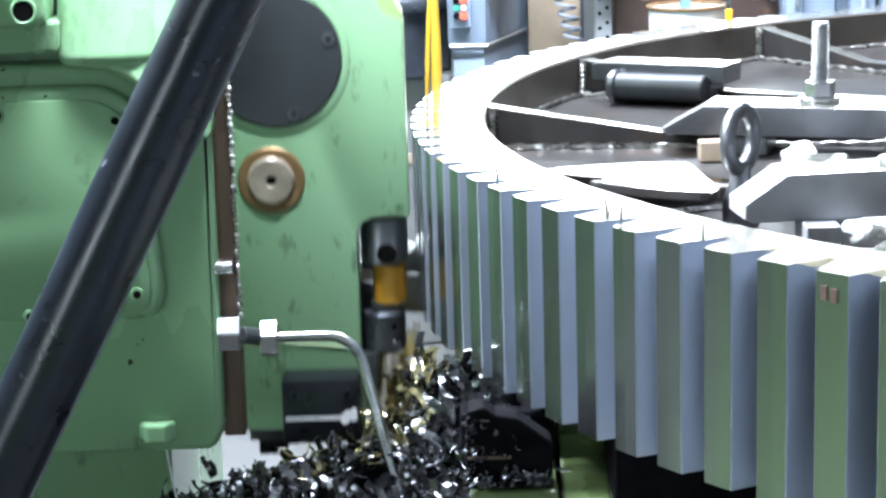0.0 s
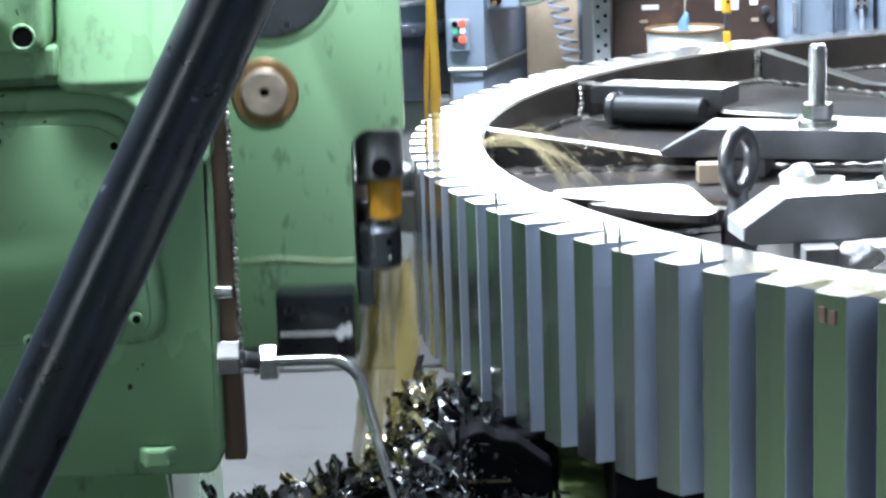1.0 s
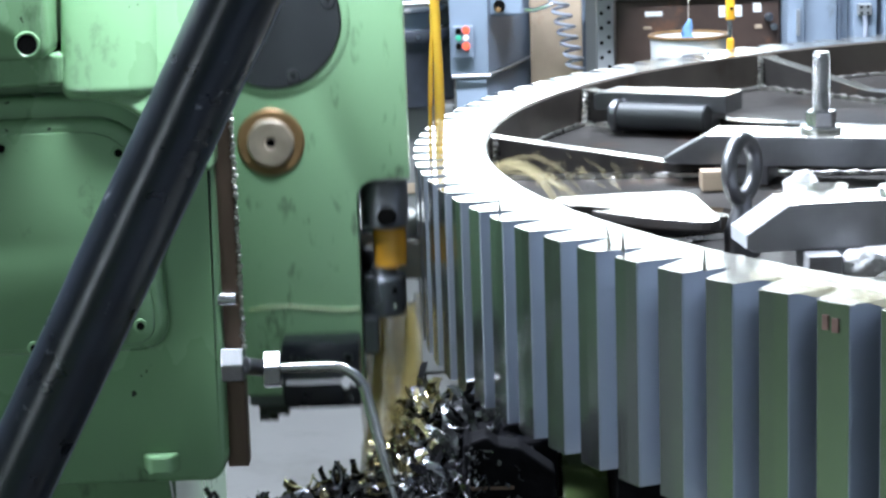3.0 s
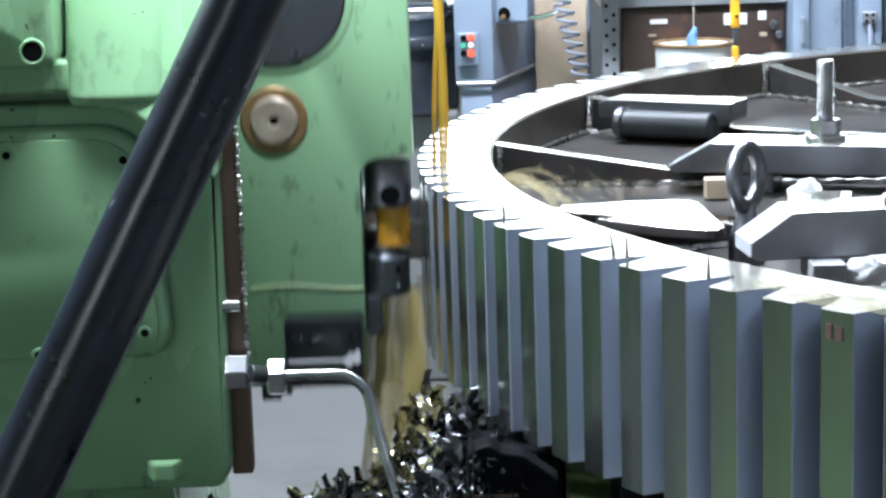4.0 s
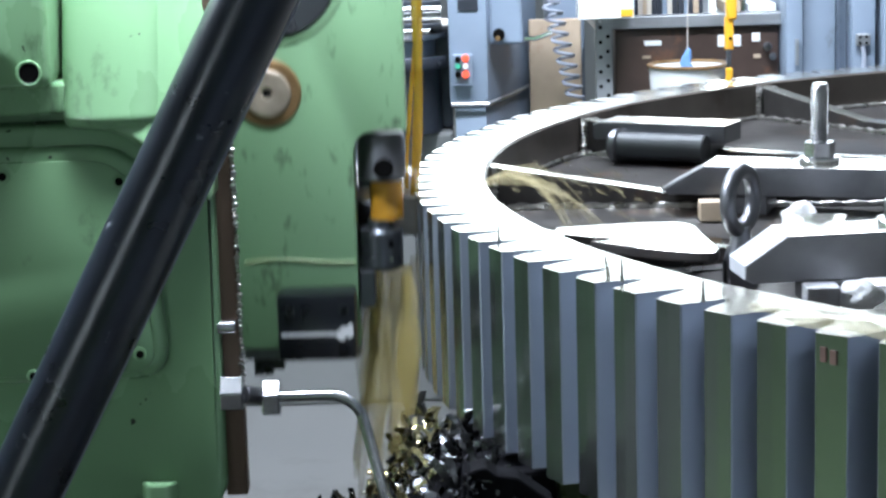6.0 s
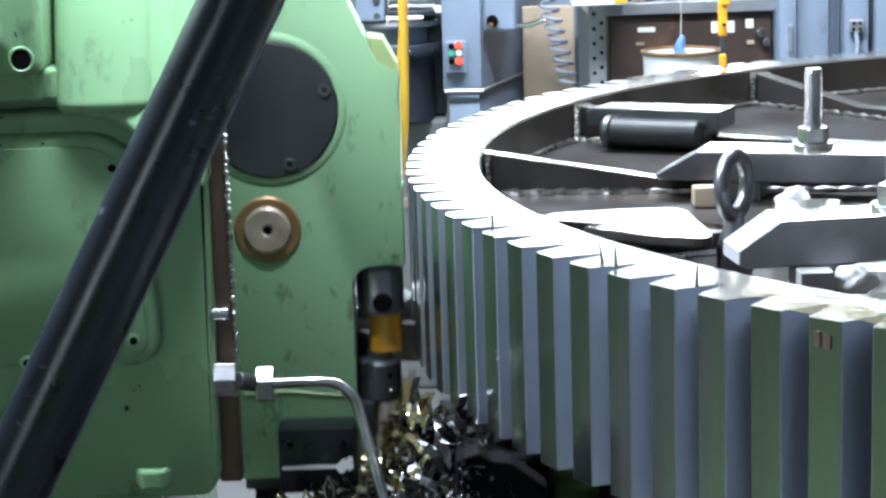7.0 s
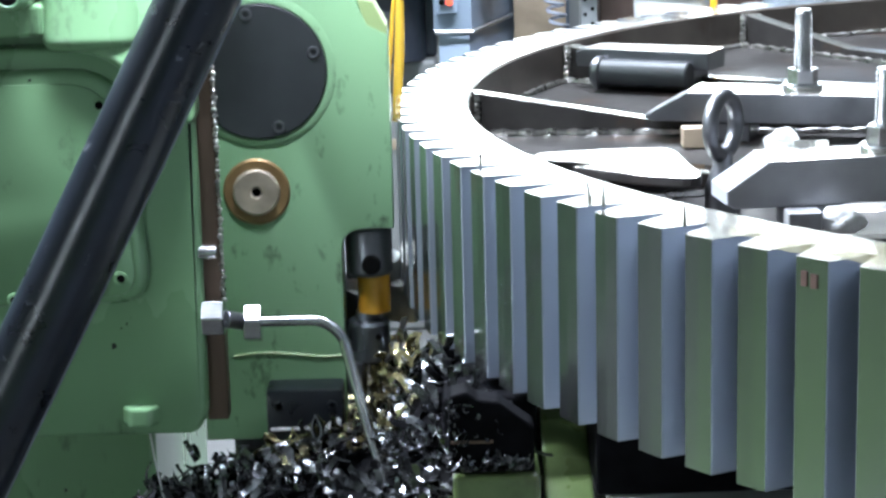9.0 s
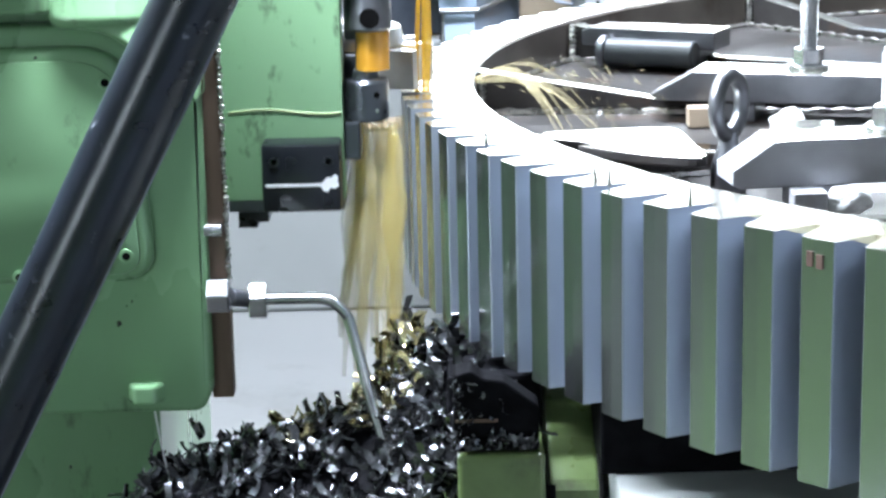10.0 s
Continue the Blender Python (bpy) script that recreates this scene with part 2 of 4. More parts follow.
def prism(poly, d0, d1, axis="y", w=0.0, seg=2):
    """A polygon of (a, b) points drawn out from d0 to d1, its rims rounded by w. axis y: (x, z) points; axis z: (x, y) points."""
    bm = bmesh.new()

    def at(a, b, d):
        return {"y": (a, d, b), "z": (a, b, d), "x": (d, a, b)}[axis]
    s = 1 if d1 > d0 else -1
    steps = [(0.0, d0), (0.0, d1)]
    if w > 0:
        arcs = [(w * (1 - math.cos(radians(90 * i / seg))), w * (1 - math.sin(radians(90 * i / seg)))) for i in range(seg + 1)]
        steps = [(o, d0 + s * e) for o, e in reversed(arcs)] + [(o, d1 - s * e) for o, e in arcs]
    rings = []
    for o, d in steps:
        pts = inset(poly, o) if o > 0 else poly
        rings.append([bm.verts.new(at(a, b, d)) for a, b in pts])
    n = len(poly)
    bm.faces.new(rings[0])
    bm.faces.new(rings[-1][::-1])
    for r0, r1 in zip(rings, rings[1:]):
        for i in range(n):
            bm.faces.new((r0[i], r0[(i + 1) % n], r1[(i + 1) % n], r1[i]))
    return bm


def rounded(points, radii, n=6):
    """The polygon with its corners rounded by the radii."""
    out = []
    k = len(points)
    for i, (p, r) in enumerate(zip(points, radii)):
        p = Vector(p)
        if r <= 0:
            out.append(tuple(p))
            continue
        a, b = (Vector(points[i - 1]) - p).normalized(), (Vector(points[(i + 1) % k]) - p).normalized()
        p0, p1 = p + a * r, p + b * r
        for j in range(n + 1):
            s = j / n
            out.append(tuple(p0 * (1 - s) ** 2 + p * 2 * s * (1 - s) + p1 * s * s))
    return out


def lathe(profile, n=32, m=None):
    """A solid of revolution round z from (r, z) pairs."""
    bm = bmesh.new()
    rings = []
    for r, z in profile:
        if r < 1e-6:
            rings.append([bm.verts.new((0, 0, z))])
        else:
            rings.append([bm.verts.new((r * math.cos(2 * math.pi * i / n), r * math.sin(2 * math.pi * i / n), z)) for i in range(n)])
    for a, b in zip(rings, rings[1:]):
        for i in range(n):
            j = (i + 1) % n
            if len(a) == 1 and len(b) == 1:
                continue
            if len(a) == 1:
                bm.faces.new((a[0], b[i], b[j]))
            elif len(b) == 1:
                bm.faces.new((a[i], a[j], b[0]))
            else:
                bm.faces.new((a[i], a[j], b[j], b[i]))
    if m is not None:
        bm.transform(m)
    return bm


def rod(p0, p1, r, n=16, w=0.0):
    p0, p1 = Vector(p0), Vector(p1)
    d = p1 - p0
    m = Matrix.Translation(p0) @ d.to_track_quat("Z", "Y").to_matrix().to_4x4()
    L = d.length
    w = w or min(r * 0.12, L * 0.2)
    return lathe([(0, 0), (r - w, 0), (r, w), (r, L - w), (r - w, L), (0, L)], n, m)


def pipe(path, r, n=12, closed=False):
    """A tube along a path; r is one radius or one for every point."""
    bm = bmesh.new()
    pts = [Vector(p) for p in path]
    rs = r if isinstance(r, (list, tuple)) else [r] * len(pts)
    rings = []
    ref = Vector((0.13, 0.97, 0.21)).normalized()
    for i, p in enumerate(pts):
        a = pts[i - 1] if (i or closed) else p
        b = pts[(i + 1) % len(pts)] if (i < len(pts) - 1 or closed) else p
        t = (b - a).normalized()
        u = t.cross(ref)
        if u.length < 1e-3:
            u = t.cross(Vector((1, 0, 0)))
        u.normalize()
        v = t.cross(u)
        rings.append([bm.verts.new(p + (u * math.cos(2 * math.pi * k / n) + v * math.sin(2 * math.pi * k / n)) * rs[i]) for k in range(n)])
    pairs = list(zip(rings, rings[1:])) + ([(rings[-1], rings[0])] if closed else [])
    for a, b in pairs:
        for k in range(n):
            bm.faces.new((a[k], a[(k + 1) % n], b[(k + 1) % n], b[k]))
    if not closed:
        bm.faces.new(rings[0])
        bm.faces.new(rings[-1][::-1])
    return bm


def hexagon(r, h, w=0.001):
    bm = prism([(r * math.cos(radians(60 * i)), r * math.sin(radians(60 * i))) for i in range(6)], 0, h, "z")
    return bevel(bm, w, 2)


def arc(c, r, a0, a1, n=8):
    return [(c[0] + r * math.cos(radians(a0 + (a1 - a0) * i / n)), c[1] + r * math.sin(radians(a0 + (a1 - a0) * i / n))) for i in range(n + 1)]


FRONT = pose(0, 0, 0, 90, 0, 0)  # turns +z to -y

# ---------------------------------------------------------------- hall
tagged(part("floor", box(-9, 11, -8, 13, -0.2, 0.0), CONCRETE), "grey worn concrete shop floor", "floor", kind="structure")
# unseen floor pieces added: grey and green tint tooth reflections, dark cuts bounce
tagged(part("grey_bounce_floor", box(-0.08, 11, -8, 1.0, 0.0, 0.004), GREY_BOUNCE), "added unseen blue-grey floor for the teeth to reflect", "floor", kind="structure")
tagged(part("low_bounce_floor", box(-1.4, -0.08, 0.2, 2.45, 0.0, 0.004), LOW_BOUNCE), "added unseen dark floor that cuts light bounced onto the machine", "floor", kind="structure")
tagged(part("green_bounce_floor", join(box(-9, -1.4, -8, 2.45, 0.0, 0.004), box(-1.4, -0.08, -8, 0.2, 0.0, 0.004)), GREEN_BOUNCE), "added unseen green floor for the teeth to reflect", "floor", kind="structure")
tagged(part("ceiling", box(-9, 11, -8, 13, 6.6, 6.8), CEIL), "pale grey hall ceiling", "ceiling", kind="structure")
tagged(part("wall_east", box(11, 11.2, -8, 13, 0, 6.6), WALL), "plain grey hall wall", "wall", kind="structure")
tagged(part("wall_west", box(-9.2, -9, -8, 13, 0, 6.6), WALL), "plain grey hall wall", "wall", kind="structure")
tagged(part("wall_south", join(box(-9, -7.9, -8.2, -8, 0, 6.6), box(-6.9, 11, -8.2, -8, 0, 6.6), box(-7.9, -6.9, -8.2, -8, 2.6, 6.6), box(-7.9, -6.9, -8.2, -8, 0, 0.7)), WALL),
       "grey hall wall around an added bright panel", "wall", kind="structure")
# glowing panel added behind the camera for highlights on the tube and boss
side = tagged(empty("highlight_panel"), "added unseen bright panel for highlights on tube and boss", "window", kind="structure")
for i in range(2):
    x0 = -7.9 + 0.5 * i
    part("pane", box(x0 + 0.03, x0 + 0.47, -8.11, -8.09, 0.73, 2.57), HIGHLIGHT_GLOW, side)
    part("window_frame", box(x0 - 0.03, x0 + 0.03, -8.15, -8.03, 0.7, 2.6), DARKGREY, side)
tagged(part("wall_north", join(box(-9, 11, 13, 13.2, 0, 1.75), box(-9, 11, 13, 13.2, 3.05, 6.6), box(-9, -4.6, 13, 13.2, 1.75, 3.05), box(6.6, 11, 13, 13.2, 1.75, 3.05)), WALL),
       "grey hall wall with a long band of windows", "wall", kind="structure")
win = tagged(empty("window_1"), "long band of bright steel-framed windows", "window", kind="structure")
for i in range(8):
    x0 = -4.6 + i * 1.4
    part("pane", box(x0 + 0.04, x0 + 1.36, 13.09, 13.11, 1.79, 3.01), GLASS_SKY, win)
    part("window_frame", box(x0 - 0.03, x0 + 0.03, 13.03, 13.15, 1.75, 3.05), DARKGREY, win)
# housings for the added lamps, all out of view
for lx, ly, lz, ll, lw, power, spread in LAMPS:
    lamp = tagged(empty("added_light_fitting", pose(lx, ly, lz)), "added unseen hanging tube light fitting", "ceiling light", "hall lights")
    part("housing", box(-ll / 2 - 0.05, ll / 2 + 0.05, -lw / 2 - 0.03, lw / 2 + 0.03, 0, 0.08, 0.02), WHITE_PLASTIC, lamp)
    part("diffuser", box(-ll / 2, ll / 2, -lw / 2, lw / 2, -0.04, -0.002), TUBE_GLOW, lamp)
    for dx in (-0.4, 0.4):
        part("hanger", rod((dx * ll, 0, 0.05), (dx * ll, 0, 6.6 - lz), 0.01), RACK, lamp)

# ---------------------------------------------------------------- ring gear on the rotary table
GX, GY, TOP, FACE = 1.540, 3.102, 1.072, 0.267
R_TIP, R_ROOT, R_IN, TEETH = 1.600, 1.5440, 1.485, 130
STEP = 2 * math.pi / TEETH
PHASE = -2.7287
WEB = 0.995


def ring(r0, r1, z0, z1, n=260, chamfer=0.0):
    prof = [(r0, z0), (r1, z0), (r1, z1), (r0, z1), (r0, z0)]
    if chamfer:
        prof = [(r0, z0), (r1, z0), (r1, z1), (r0 + chamfer, z1), (r0, z1 - chamfer), (r0, z0)]
    return lathe(prof, n)


def build_gear():
    gear = tagged(empty("ring_gear", pose(GX, GY, TOP - FACE)), "large welded steel ring gear with freshly cut teeth", "gear")
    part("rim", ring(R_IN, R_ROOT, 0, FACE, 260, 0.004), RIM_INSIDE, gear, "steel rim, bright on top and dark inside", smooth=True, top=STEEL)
    part("web", ring(0.45, R_IN, WEB - TOP + FACE - 0.03, WEB - TOP + FACE, 160), WELDED, gear, "dark weathered steel web plate", smooth=True)
    part("hub", ring(0.30, 0.45, 0, FACE + 0.03, 96, 0.006), STEEL, gear, smooth=True)
    # one tooth: a broad tip land with sloping flanks down to a narrow root
    tip, g0, g1 = 0.0263, -0.0085, 0.0263 + 0.0085
    poly = []
    for a, r in ((g0, R_ROOT - 0.001), (g0 * 0.85, R_ROOT + 0.008), (g0 * 0.35, R_TIP - 0.022), (0.0, R_TIP - 0.0015), (0.0008, R_TIP), (tip * 0.5, R_TIP + 0.0003), (tip - 0.0008, R_TIP), (tip, R_TIP - 0.0015),
                 (tip - g0 * 0.35, R_TIP - 0.022), (tip - g0 * 0.85, R_ROOT + 0.008), (g1, R_ROOT - 0.001)):
        poly.append((r * math.cos(a), r * math.sin(a)))
    first = None
    for k in range(TEETH):
        m = pose(0, 0, 0, 0, 0, math.degrees(PHASE + k * STEP))
        if first is None:
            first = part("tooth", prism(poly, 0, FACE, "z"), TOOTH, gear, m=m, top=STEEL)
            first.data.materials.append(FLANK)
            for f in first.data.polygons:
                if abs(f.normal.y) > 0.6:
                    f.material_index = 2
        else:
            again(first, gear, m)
    # tapered stiffening ribs, each with weld beads at the rim and along the web
    wz, tz = WEB - TOP + FACE, FACE
    rib0 = bead0 = None
    for k in range(15):
        a = 173.2 + 24 * k
        m = pose(0, 0, 0, 0, 0, a)
        if rib0 is None:
            # dark rib; the light on its top is put in as bright steel
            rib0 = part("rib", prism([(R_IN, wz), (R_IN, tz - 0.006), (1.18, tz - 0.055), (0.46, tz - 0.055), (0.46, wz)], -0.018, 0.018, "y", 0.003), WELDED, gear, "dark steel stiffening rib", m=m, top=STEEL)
            pts = [(R_IN - 0.006 + 0.0015 * math.sin(i * 2.1), 0.021, wz + 0.004 + i * 0.0032) for i in range(21)]
            bead = pipe(pts, [0.007 + 0.0014 * math.sin(i * 1.9) for i in range(21)], 8)
            pts2 = [(R_IN - 0.006, -0.021, wz + 0.004 + i * 0.0032) for i in range(21)]
            bead = join(bead, pipe(pts2, [0.007 + 0.0014 * math.sin(i * 1.7) for i in range(21)], 8))
            for s in (1, -1):
                pts = [(1.475 - i * 0.008, s * 0.021, wz + 0.003) for i in range(80)]
                bead = join(bead, pipe(pts, [0.0062 + 0.0016 * math.sin(i * 1.3 + s) for i in range(80)], 6))
            bead0 = part("weld_bead", bead, WELD, gear, "bright rippled weld bead", m=m)
        else:
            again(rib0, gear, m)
            again(bead0, gear, m)
    pts = [((R_IN - 0.005) * math.cos(2 * math.pi * i / 600), (R_IN - 0.005) * math.sin(2 * math.pi * i / 600), wz + 0.003) for i in range(600)]
    part("weld_bead", pipe(pts, [0.006 + 0.0012 * math.sin(i * 2.3) for i in range(600)], 6, True), WELD, gear)
    a = -136.3
    mark = join(box(-0.010, -0.003, -0.001, 0.001, -0.008, 0.008), box(0.002, 0.010, -0.001, 0.001, -0.009, 0.006))
    part("chalk_mark", mark, RED_MARK, gear, "faint red chalk mark", pose(1.601 * math.cos(radians(a)), 1.601 * math.sin(radians(a)), FACE - 0.022, 0, 0, a + 90))
    # raised bright plate added in place of the reflection on the wet web
    plate = [(-1.404, -0.334), (-1.312, -0.313), (-1.203, -0.312), (-1.186, -0.556), (-1.283, -0.504), (-1.367, -0.426)]
    part("web_gleam_plate", prism(rounded(plate, [0.02, 0.03, 0.04, 0.05, 0.03, 0.02]), WEB - TOP + FACE + 0.040, WEB - TOP + FACE + 0.055, "z", 0.003), WELDED, gear, "bright-topped plate standing in for the wet web's gleam", top=STEEL)
    for k, (x, y, h, dx) in enumerate(((0.183, 2.322, 0.026, -0.004), (0.196, 2.288, 0.028, 0.0), (0.276, 2.170, 0.024, 0.0), (0.060, 2.575, 0.022, -0.001))):
        pts = [(x - GX, y - GY, FACE - 0.001), (x - GX + dx * 0.3, y - GY, FACE + h * 0.3), (x - GX + dx, y - GY, FACE + h)]
        part("burr", pipe(pts, [0.0028, 0.0018, 0.0008], 6), STEEL, gear, "thin standing burr", smooth=True)
    return gear


build_gear()
table = tagged(empty("machine_table"), "grey iron machine table under the gear", "machine table")
part("tabletop", box(0.205, 2.9, 1.62, 4.6, 0.52, 0.70, 0.006), TABLE_IRON, table, smooth=True)
part("pedestal", moved(lathe([(1.2, 0.0), (1.2, 0.52), (0, 0.52)], 96), pose(GX, GY, 0)), GREEN, table, smooth=True)
for k, (x0, x1, y0, y1) in enumerate(((0.188, 0.62, 2.325, 2.62), (0.30, 0.62, 3.6, 3.9), (2.4, 2.8, 2.3, 2.6), (2.4, 2.8, 3.6, 3.9))):
    # near-black colour holds the shade under the gear
    tagged(part("riser_block", box(x0, x1, y0, y1, 0.7005, 0.8045, 0.004), NEAR_BLACK), "riser block under the gear, coloured near-black for the shade there", "support", "riser blocks")


def strap_clamp(x, y, heading, length, z0, z1, half, nose, drop, label, mat=CLAMP):
    """A clamp bar with its nose's upper edge at (x, y), running on along the heading; the nose slopes down before that."""
    th = tagged(empty("strap_clamp", pose(x, y, 0, 0, 0, heading)), label, "clamp", "clamps on the gear web")
    # upward faces take brighter steel, the light they catch put into the colour
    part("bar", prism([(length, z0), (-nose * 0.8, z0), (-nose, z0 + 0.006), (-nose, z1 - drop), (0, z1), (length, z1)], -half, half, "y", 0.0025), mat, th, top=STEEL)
    part("packing_block", box(0.03, 0.10, -half * 0.9, half * 0.9, WEB + 0.001, z0 + 0.001, 0.003), CLAMP, th, "pale steel packing block")
    part("packing_block", box(length - 0.10, length - 0.03, -half * 0.9, half * 0.9, WEB + 0.001, z0 + 0.001, 0.003), CLAMP, th, "pale steel packing block")
    return th


def stud(x, y, z, h, r=0.0135):
    th = tagged(empty("clamp_stud", pose(x, y, z)), "bright steel clamping stud with nut and washer", "bolt", "clamping studs")
    part("washer", lathe([(0, 0), (0.032, 0), (0.033, 0.002), (0.033, 0.006), (0.031, 0.008), (0, 0.008)], 24), CHROME, th, smooth=True)
    part("nut", moved(hexagon(0.025, 0.024, 0.0015), pose(0, 0, 0.008)), CHROME, th)
    prof = [(0, 0.02), (r, 0.02)]
    zz = 0.035
    while zz < h - 0.004:
        prof += [(r, zz), (r - 0.0012, zz + 0.0015)]
        zz += 0.003
    prof += [(r - 0.002, h), (0, h)]
    part("threaded_rod", lathe(prof, 20), CHROME, th, smooth=True)
    return th


strap_clamp(0.418, 3.190, -19, 0.52, 1.027, 1.075, 0.052, 0.070, 0.040, "dark steel strap clamp with a sloping nose")
strap_clamp(0.413, 2.487, 7, 0.50, 1.030, 1.090, 0.038, 0.055, 0.036, "grey steel strap clamp with a sloping nose", CLAMP_PALE)
strap_clamp(0.305, 3.800, -28, 0.25, 1.036, 1.070, 0.045, 0.015, 0.006, "short dark steel clamp block beside the rim")
stud(0.587, 3.150, 1.075, 0.125)
stud(0.574, 2.507, 1.090, 0.105)
tagged(part("wooden_packing", box(0.388, 0.424, 3.075, 3.11, WEB + 0.001, 1.027, 0.002), CARDBOARD), "small tan wooden packing piece under the clamp", "packing")
jack = tagged(empty("jack_screw"), "dark round steel jack screw lying against a rib", "jack")
part("body", rod((0.300, 3.72, 1.030), (0.47, 3.635, 1.030), 0.026, 28), DISC, jack, smooth=True)
part("flange", rod((0.304, 3.718, 1.030), (0.318, 3.711, 1.030), 0.031, 28), CLAMP, jack, smooth=True)
tagged(part("spacer_block", box(0.432, 0.474, 2.395, 2.43, WEB + 0.001, 1.034, 0.002), CLAMP_PALE), "small pale steel spacer block on the web", "block")


def eyebolt(x, y, z):
    th = tagged(empty("eyebolt", pose(x, y, z, 0, 0, 53)), "worn steel lifting eyebolt standing on the gear web", "eyebolt")
    pts = [(0.035 * math.cos(2 * math.pi * i / 40), 0, 0.115 + 0.039 * math.sin(2 * math.pi * i / 40)) for i in range(40)]
    part("eye", pipe(pts, 0.0105, 14, True), CLAMP, th, smooth=True)
    part("collar", lathe([(0, 0), (0.024, 0), (0.024, 0.030), (0.020, 0.045), (0.014, 0.060), (0.012, 0.080), (0, 0.081)], 24), CLAMP, th, smooth=True)
    return th


eyebolt(0.381, 2.60, WEB + 0.001)


def white_lump(x, y, rx, ry, rz, seed):
    """A crumpled white lump that lies on the web."""
    bm = bmesh.new()
    bmesh.ops.create_icosphere(bm, subdivisions=4, radius=1.0)
    for v in bm.verts:
        p = v.co.copy()
        q = 1 + 0.22 * noise.noise(p * 1.7 + Vector((seed, 0, 0))) - 0.16 * abs(noise.noise(p * 4.3 + Vector((0, seed, 0))))
        v.co = Vector((p.x * rx * q, p.y * ry * q, max(-0.75, p.z) * rz * q + 0.75 * rz))
    low = min(v.co.z for v in bm.verts)
    bm.transform(Matrix.Translation((0, 0, -low)))
    tagged(part("crumpled_lump", bm, WHITE_MATT, m=pose(x, y, WEB + 0.001), smooth=True), "crumpled white lump lying on the gear web", "cloth", "wiping cloths")


white_lump(0.515, 2.92, 0.030, 0.028, 0.030, 3)
white_lump(0.503, 2.43, 0.031, 0.022, 0.021, 8)

# ---------------------------------------------------------------- shaping machine


def socket_screw(parent, x, y, z, r=0.011):
    th = part("cap_screw", moved(lathe([(r * 0.45, -0.006), (r * 0.5, 0.0), (r * 0.9, 0.0), (r, -0.0015), (r, -0.004)], 18), Matrix.Translation((x, y, z)) @ FRONT), GREEN, parent, smooth=True)
    part("socket", moved(lathe([(0, 0.0004), (r * 0.55, 0.0004), (r * 0.55, -0.003)], 12), Matrix.Translation((x, y - 0.0005, z)) @ FRONT), HOLE, th, smooth=True)
    return th


def lean(z0, k):
    """A shear that sets a face back as it rises above z0, as a casting's draft does."""
    m = Matrix.Identity(4)
    m[1][2], m[1][3] = k, -k * z0
    return m


def build_column():
    col = tagged(empty("machine_column"), "green painted column of a gear shaping machine", "machine")
    part("housing", prism(rounded([(-1.3, 0.70), (-0.335, 0.70), (-0.318, 0.73), (-0.315, 1.235), (-1.3, 1.235)], [0, 0.012, 0.012, 0.004, 0]), 2.615, 2.672, "y", 0.009, 3), GREEN, col, smooth=True)
    part("rear_housing", box(-1.3, -0.42, 2.672, 3.6, 0.70, 1.9, 0.008), GREEN, col)
    # raised upper boss with a round lower end
    part("upper_boss", prism(rounded([(-0.5071, 1.9420), (-0.5071, 1.2354), (-0.4259, 1.2254), (-0.3566, 1.1641), (-0.3110, 1.1294), (-0.3110, 1.9420)], [0, 0.026, 0.031, 0.031, 0.02, 0]), 2.575, 2.70, "y", 0.013, 5), GREEN, col, smooth=True, m=lean(1.20, 0.30))
    arcs = [(-0.4398 + 0.0657 * math.sin(radians(a)), 2.582 - 0.018 * math.cos(radians(a))) for a in range(-90, 91, 10)]
    part("boss_bulge", prism(arcs + [(-0.3741, 2.63), (-0.5055, 2.63)], 1.2314, 1.95, "z", 0.020, 6), GREEN, col, smooth=True, m=lean(1.20, 0.30))
    part("side_box", prism(rounded([(-1.4769, 1.2894), (-0.5120, 1.2894), (-0.5120, 1.9429), (-1.4769, 1.9429)], [0, 0.02, 0, 0]), 2.56, 2.70, "y", 0.009, 3), GREEN, col, smooth=True)
    part("port", moved(lathe([(0.0130, -0.012), (0.0130, 0.0), (0.0142, 0.0015), (0.0162, 0.0015), (0.0175, -0.002)], 20), Matrix.Translation((-0.5386, 2.5595, 1.3101)) @ FRONT), GREEN, col, smooth=True)
    part("port_bore", moved(lathe([(0, 0.0), (0.0132, 0.0)], 20), Matrix.Translation((-0.5386, 2.5585, 1.3101)) @ FRONT), HOLE, col)
    part("ledge", box(-1.4, -0.5021, 2.590, 2.66, 1.2519, 1.2946, 0.006), GREEN, col)
    # large cover plate, its rounded rim and screws
    part("cover_rim", prism(rounded([(-1.3, 1.208), (-0.405, 1.208), (-0.384, 0.890), (-1.3, 0.884)], [0, 0.075, 0.05, 0]), 2.598, 2.63, "y", 0.013, 5), GREEN, col, smooth=True)
    cover = part("cover_plate", prism(rounded([(-1.3, 1.190), (-0.421, 1.190), (-0.402, 0.902), (-1.3, 0.890)], [0, 0.065, 0.035, 0]), 2.594, 2.62, "y", 0.003, 2), GREEN, col, smooth=True)
    for x, z in ((-0.437, 1.161), (-0.423, 0.927), (-0.567, 0.901), (-0.590, 1.172)):
        socket_screw(cover, x, 2.593, z, 0.010)
    part("foot_bolt", moved(hexagon(0.029, 0.028, 0.005), pose(-0.410, 2.622, 0.716)), GREEN, col, "green painted hexagon bolt head")
    # slideway with its scraped edge
    rail = part("slideway", box(-0.3210, -0.2925, 2.63, 2.665, 0.715, 1.9, 0.002), RUST, col, "rust brown slideway strip")
    bm = bmesh.new()
    rnd = random.Random(4)
    z = 0.86
    while z < 1.5:
        s = rnd.uniform(0.003, 0.0055)
